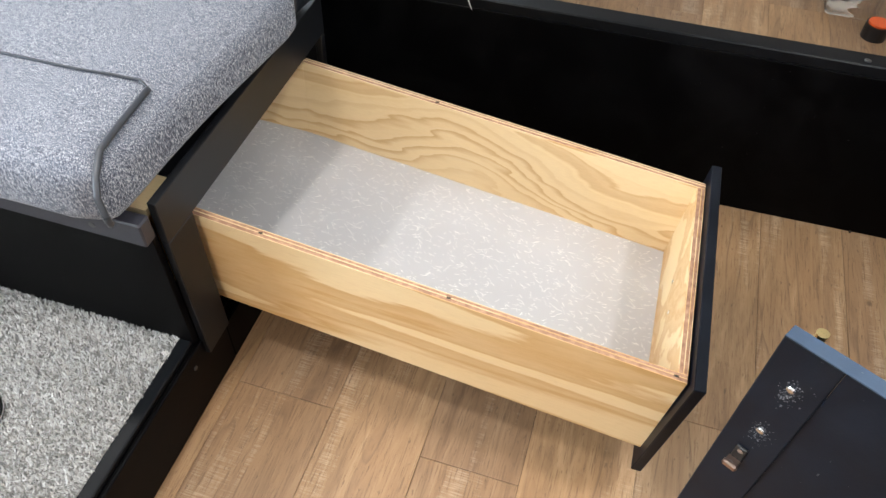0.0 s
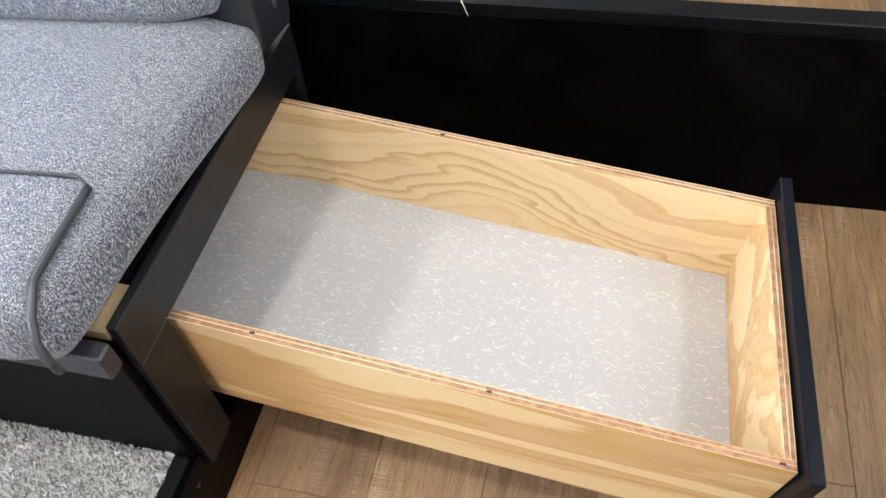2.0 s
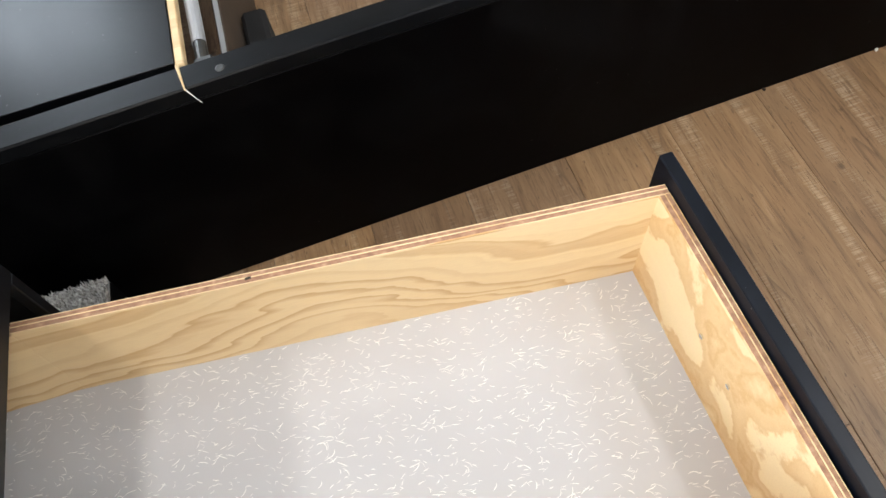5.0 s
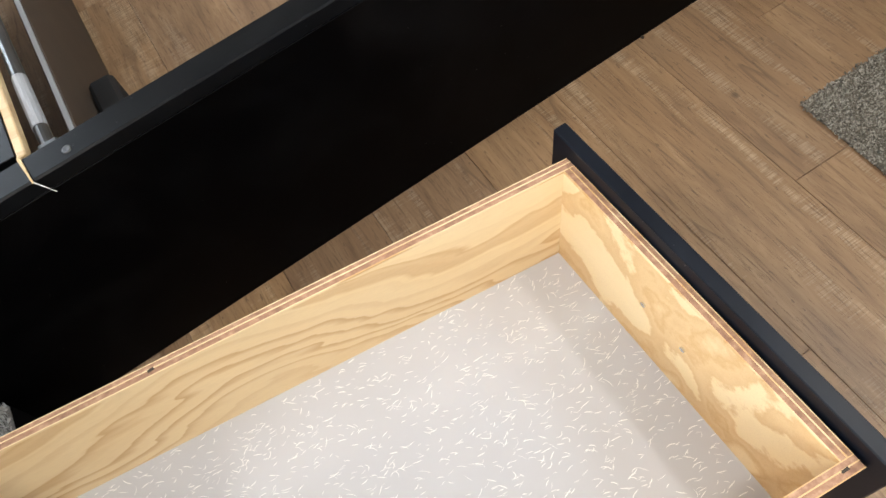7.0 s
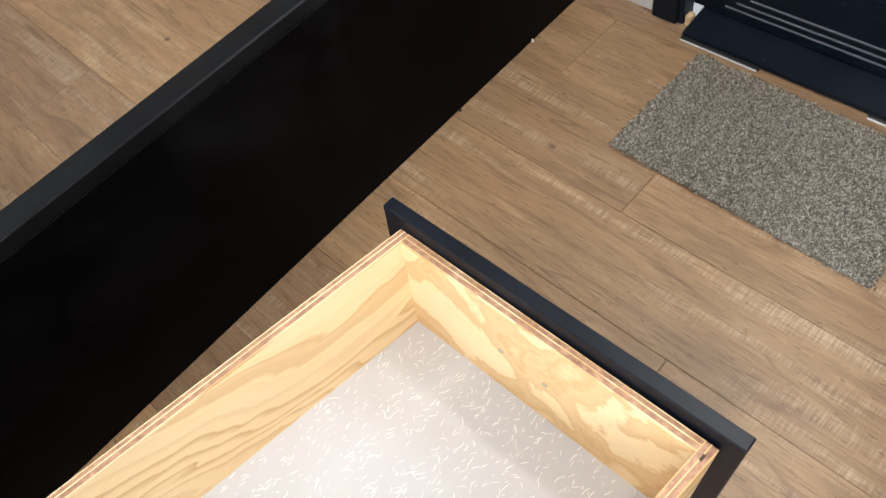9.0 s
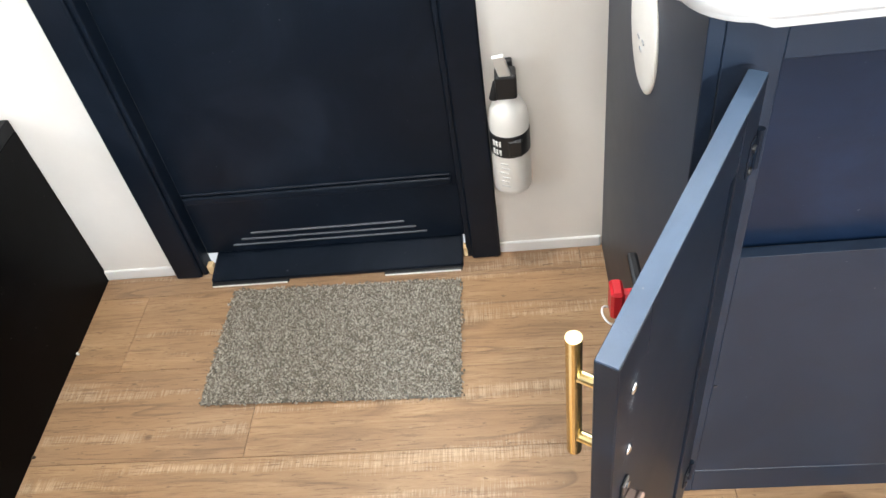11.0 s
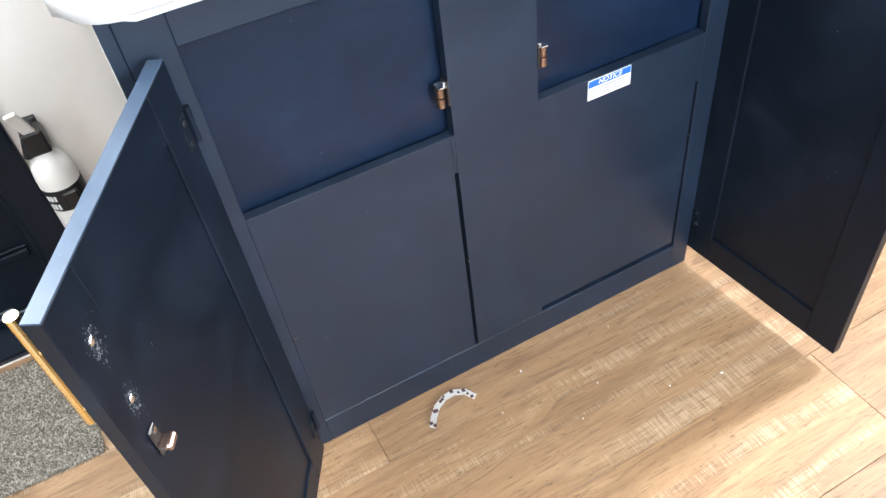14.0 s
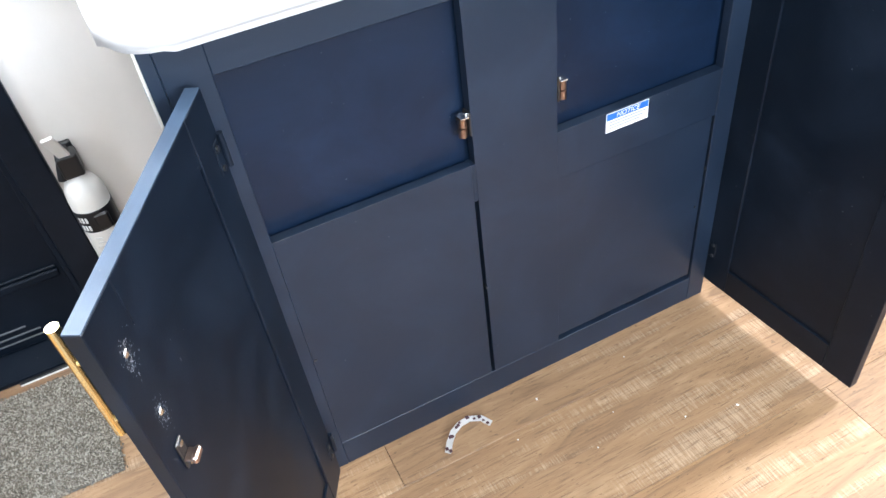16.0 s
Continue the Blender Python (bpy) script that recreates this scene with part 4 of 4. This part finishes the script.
def open_doors():
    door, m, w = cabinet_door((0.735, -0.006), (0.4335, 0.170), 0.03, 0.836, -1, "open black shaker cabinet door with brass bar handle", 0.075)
    o = 0.326
    hd = part("handle", moved(rod((o, 0.044, 0.666), (o, 0.044, 0.820), 0.0065, 18), m), BRASS, door, "brushed brass bar handle", False)
    for z in (0.690, 0.775):
        part("standoff", moved(rod((o, 0.019, z), (o, 0.043, z), 0.005, 14), m), BRASS, hd)
    for z in (0.772, 0.684):
        sc = part("handle_screw", moved(lathe([(0.0055, 0.0), (0.005, 0.0016), (0.002, 0.0026)], Matrix.Translation((o - 0.010, -0.0001, z)) @ Matrix.Rotation(radians(90), 4, "X"), 14), m), CHROME, door, "bright screw in bare scuffed wood", True)
        rnd = random.Random(int(z * 1000))
        flakes = bmesh.new()
        for k in range(120):
            a, rr = rnd.uniform(0, 6.28), abs(rnd.gauss(0, 0.0085)) + 0.003
            px, pz = o - 0.010 + 0.75 * rr * math.cos(a), z - 0.006 + rr * 1.35 * math.sin(a)
            size = rnd.uniform(0.0004, 0.0013)
            ring = [flakes.verts.new((px + size * rnd.uniform(0.5, 1.4) * math.cos(b2 * 1.05), -0.0003 - 0.0001 * (k % 3), pz + size * rnd.uniform(0.6, 1.7) * math.sin(b2 * 1.05))) for b2 in range(6)]
            flakes.faces.new(ring)
        part("scuff", moved(flakes, m), SCUFF, sc, "whitish rubbed paint around the screw")
    q, z = o - 0.006, 0.617
    lt = part("latch", moved(box(q - 0.007, q + 0.007, -0.003, 0.0, z - 0.021, z + 0.021, 0.001), m), STEEL_DARK, door, "bronzed strike latch")
    bm = box(q - 0.008, q + 0.008, -0.015, -0.003, z - 0.006, z - 0.0025, 0.001)
    box(q - 0.009, q + 0.009, -0.018, -0.011, z - 0.009, z + 0.001, 0.002, bm=bm)
    part("tongue", moved(bm, m), COPPER, lt)
    for dz in (-0.016, 0.016):
        part("screw", moved(rod((q, -0.005, z + dz), (q, -0.002, z + dz), 0.0035, 10), m), CHROME, lt)
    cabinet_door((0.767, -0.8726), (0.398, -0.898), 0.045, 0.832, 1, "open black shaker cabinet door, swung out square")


def extinguisher():
    x, y, z = 1.331, 0.237, 0.235
    ex = thing("fire_extinguisher", (x, y, z), "white fire extinguisher with black band hung on the wall", "fire extinguisher")
    at = Matrix.Translation((x, y, z))
    part("cylinder", lathe([(0.030, 0.0), (0.0375, 0.004), (0.0385, 0.012), (0.0385, 0.165), (0.036, 0.185), (0.028, 0.203), (0.016, 0.213), (0.014, 0.22)], at), WHITE_PAINT, ex, smooth=True)
    part("band", lathe([(0.0392, 0.096), (0.0396, 0.098), (0.0396, 0.143), (0.0392, 0.145)], at), BLACK_PLASTIC, ex, "black strap band", True)
    part("band_clasp", box(x - 0.042, x - 0.028, y - 0.024, y + 0.006, z + 0.098, z + 0.138, 0.004), BLACK_PLASTIC, ex)
    for dz in (0.128, 0.108):
        for k in range(3):
            a = radians(150 - 11 * k)
            part("band_mark", moved(box(-0.0008, 0.0008, -0.0022, 0.0022, -0.006, 0.006), at @ Matrix.Translation((0.0398 * math.cos(a), 0.0398 * math.sin(a), dz)) @ Matrix.Rotation(a, 4, "Z")), PAPER, ex)
    for k in range(6):
        a = radians(158 - 3 * (k % 2))
        part("print_line", moved(box(-0.0006, 0.0006, -0.009 + 0.002 * (k % 3), 0.010, -0.0012, 0.0012), at @ Matrix.Translation((0.0386 * math.cos(a), 0.0386 * math.sin(a), 0.025 + 0.011 * k)) @ Matrix.Rotation(a, 4, "Z")), FAINT, ex, "small grey print")
    part("valve", box(x - 0.022, x + 0.018, y - 0.020, y + 0.020, z + 0.218, z + 0.268, 0.005, segments=2), BLACK_PLASTIC, ex)
    part("nozzle", rod((x - 0.005, y + 0.016, z + 0.248), (x - 0.008, y + 0.026, z + 0.215), 0.008), BLACK_PLASTIC, ex)
    bm = box(-0.004, 0.004, -0.011, 0.011, 0.0, 0.072, 0.002, segments=2)
    part("lever", moved(bm, Matrix.Translation((x - 0.012, y, z + 0.262)) @ Matrix.Rotation(radians(-28), 4, "Y") @ Matrix.Rotation(radians(-9), 4, "X")), WHITE_PAINT, ex, "white squeeze lever")
    part("grip", box(x - 0.006, x + 0.012, y - 0.007, y + 0.007, z + 0.262, z + 0.278, 0.003), BLACK_PLASTIC, ex)
    part("bracket", box(x + 0.030, WALL_X - 0.0005, y - 0.014, y + 0.014, z + 0.02, z + 0.27, 0.002), BLACK_PLASTIC, ex)


cabinet()
countertop()
open_doors()
extinguisher()


# ---------------------------------------------------------------- small loose things
def pile(name, corners, z, count, height, radius, mat, parent, seed, label, lean=0.5, fringe=0.0):
    """Short looped yarn tufts over a quadrilateral."""
    rnd = np.random.RandomState(seed)
    u, v = rnd.rand(count), rnd.rand(count)
    c = np.array(corners)
    xy = (c[0] * ((1 - u) * (1 - v))[:, None] + c[1] * (u * (1 - v))[:, None] + c[2] * (u * v)[:, None] + c[3] * ((1 - u) * v)[:, None])
    xy = xy + rnd.normal(0, fringe, (count, 2))
    a = rnd.rand(count) * 2 * np.pi
    tilt = rnd.rand(count, 2) - 0.5
    h = height * (0.6 + 0.6 * rnd.rand(count))
    r = radius * (0.7 + 0.6 * rnd.rand(count))
    verts = np.zeros((count, 4, 3))
    for k in range(3):
        verts[:, k, 0] = xy[:, 0] + r * np.cos(a + 2.094 * k)
        verts[:, k, 1] = xy[:, 1] + r * np.sin(a + 2.094 * k)
        verts[:, k, 2] = z + h * 0.35 * rnd.rand(count)
    verts[:, 3, 0] = xy[:, 0] + tilt[:, 0] * h * lean * 2
    verts[:, 3, 1] = xy[:, 1] + tilt[:, 1] * h * lean * 2
    verts[:, 3, 2] = z + h
    i = np.arange(count)[:, None] * 4
    faces = np.concatenate([i + [0, 1, 3], i + [1, 2, 3], i + [2, 0, 3]])
    me = bpy.data.meshes.new(name)
    me.from_pydata(verts.reshape(-1, 3).tolist(), [], faces.tolist())
    me.materials.append(mat)
    ob = new(name, me)
    if parent:
        ob.parent = parent
        ob.matrix_parent_inverse = base_of(parent).inverted()
    return tagged(ob, label, kind="stuff")


def mat_and_carpet():
    mat = thing("door_mat", (1.13, 0.64, 0), "small grey woven door mat lying on the planks", "mat")
    c = [(0.974, 0.369), (0.986, 0.906), (1.297, 0.900), (1.286, 0.374)]
    bm = bmesh.new()
    lo = [bm.verts.new((x, y, 0.0005)) for x, y in c]
    hi = [bm.verts.new((x, y, 0.006)) for x, y in c]
    bm.faces.new(hi), bm.faces.new(list(reversed(lo)))
    for k in range(4):
        bm.faces.new((lo[k], lo[(k + 1) % 4], hi[(k + 1) % 4], hi[k]))
    part("backing", bm, MAT_BACK, mat)
    pile("yarn", c, 0.005, 42000, 0.005, 0.0028, MAT_PILE, mat, 3, "looped grey yarn pile", 0.9, 0.0035)
    carpet = thing("carpet", (-1.0, -0.2, 0.172), "light grey flecked cut-pile carpet on the platform", "carpet", kind="structure")
    part("backing", box(-1.6, -0.473, -0.9, 0.3115, 0.1725, 0.180), CARPET_BACK, carpet)
    pile("cut_pile", [(-1.6, -0.5), (-0.470, -0.5), (-0.470, 0.3115), (-1.6, 0.3115)], 0.179, 90000, 0.012, 0.0022, CARPET_PILE, carpet, 4, "cut grey yarn pile")
    rest = thing("carpet", (-0.6, 1.05, 0.172), "light grey carpet strip behind the bench", "carpet", kind="structure")
    part("backing", box(-1.0, -0.437, 0.977, 1.139, 0.1725, 0.180), CARPET_BACK, rest)
    pile("cut_pile", [(-1.0, 0.977), (-0.437, 0.977), (-0.437, 1.139), (-1.0, 1.139)], 0.179, 16000, 0.012, 0.0022, CARPET_PILE, rest, 6, "cut grey yarn pile")


def litter():
    curl = thing("paper_scrap", (0.70, -0.25, 0), "curled white printed paper strip on the floor", "paper scrap")
    pts = [(0.680, -0.200), (0.697, -0.212), (0.713, -0.228), (0.723, -0.248), (0.725, -0.270), (0.716, -0.291), (0.697, -0.303)]
    bm = bmesh.new()
    ring = []
    for k, (x, y) in enumerate(pts):
        a, b2 = Vector(pts[max(k - 1, 0)]), Vector(pts[min(k + 1, len(pts) - 1)])
        d = (b2 - a).normalized()
        nrm = Vector((-d.y, d.x)) * 0.006
        up = 0.002 + 0.006 * math.sin(k / 6 * math.pi)
        ring.append([bm.verts.new((x + s * nrm.x, y + s * nrm.y, up + (0.003 if s > 0 else 0.0))) for s in (-1, 1)])
    for p, q in zip(ring, ring[1:]):
        bm.faces.new((p[0], p[1], q[1], q[0]))
    made = bmesh.ops.solidify(bm, geom=bm.faces[:], thickness=0.0006)
    part("strip", bm, PAPER, curl)
    rnd = random.Random(11)
    for k in range(12):
        i = k % 6
        t = rnd.random()
        x, y = (Vector(pts[i]).lerp(Vector(pts[i + 1]), t)) + Vector((rnd.uniform(-0.004, 0.004), rnd.uniform(-0.004, 0.004)))
        z = 0.0055 + 0.006 * math.sin((i + t) / 6 * math.pi)
        q = rnd.uniform(0.002, 0.0042)
        part("print_patch", box(x - q, x + q, y - q, y + q, z - 0.0015, z), PRINT, curl, "dark printed patch")
    for x, y, q in ((0.702, -0.41, 0.0035), (0.493, -0.73, 0.004), (0.522, -0.63, 0.003), (0.60, -0.52, 0.002), (0.64, -0.33, 0.002), (0.55, -0.45, 0.002), (0.70, -0.62, 0.002)):
        q *= 0.75
        bm = bmesh.new()
        bmesh.ops.create_icosphere(bm, subdivisions=1, radius=q, matrix=Matrix.LocRotScale((x, y, q * 0.55), Euler((0, 0, x * 40)), (1.3, 0.8, 0.6)))
        whole("crumb", bm, PAPER, "small white crumb of debris on the floor", "debris", group="floor crumbs")
    for x, y, q in ((0.881, bed_y(0.881) - 0.004, 0.005), (1.139, bed_y(1.139) - 0.003, 0.005)):
        bm = bmesh.new()
        bmesh.ops.create_icosphere(bm, subdivisions=1, radius=q, matrix=Matrix.LocRotScale((x, y, q * 0.7), Euler((0, 0.3, x * 9)), (1.0, 0.8, 0.8)))
        whole("crumb", bm, PAPER if x > 1 else SUB, "small crumb against the bed base board" , "debris", group="floor crumbs")
    bag = thing("plastic_bag", (0.98, 2.42, 0), "crumpled clear plastic bag with orange cap inside box", "plastic bag")
    bm = pillow(0.84, 1.14, 2.28, 2.56, 0.0, 0.07, 0.02, 0.01)
    for v in bm.verts:
        v.co += Vector((0, 0, max(0.0, 0.035 * noise.noise(v.co * 17)) if v.co.z > 0.02 else 0))
    part("film", bm, CLEAR, bag, "crumpled clear film", True)
    cap = thing("orange_cap", (1.0, 2.2, 0), "orange and black plastic cap on the floor", "cap")
    part("ring", rod((1.0, 2.2, 0.0), (1.0, 2.2, 0.05), 0.04, 24), BLACK_PLASTIC, cap)
    part("disc", rod((1.0, 2.2, 0.05), (1.0, 2.2, 0.056), 0.034, 24), ORANGE, cap)


mat_and_carpet()
litter()


# ---------------------------------------------------------------- floor planks
SEAMS = [-0.83, -0.615, -0.40, -0.185, 0.02, 0.222, 0.44, 0.66, 0.862, 1.083, 1.302, WALL_X + 0.03]
JOINTS = [0.2, 0.9, 0.35, 1.02, 0.305, 0.62, 0.55, -0.10, 0.79, 1.118, 0.1]
LENGTH = 1.22


def floor_planks():
    floor = thing("floor", (0.4, 0.3, 0), "greyish-brown wood-look vinyl plank floor", "floor", kind="structure")
    for k, (x0, x1) in enumerate(zip(SEAMS, SEAMS[1:])):
        run = {5: 1.52, 6: 2.6, 7: 2.4}.get(k, LENGTH)
        cuts = sorted({JOINTS[k] + run * n for n in range(-4, 5)})
        for y0, y1 in zip(cuts, cuts[1:]):
            y0, y1 = max(y0, ROOM_Y0), min(y1, ROOM_Y1)
            if y1 - y0 < 0.02:
                continue
            g = 0.0004
            bm = box(x0 + g, x1 - g, y0 + g, y1 - g, -0.004, 0.0)
            for f in bm.faces:
                if f.normal.z > 0.5:
                    bmesh.ops.bevel(bm, geom=list(f.edges), offset=0.0008, segments=1, affect="EDGES")
                    break
            part("plank", bm, PLANK, floor)


floor_planks()
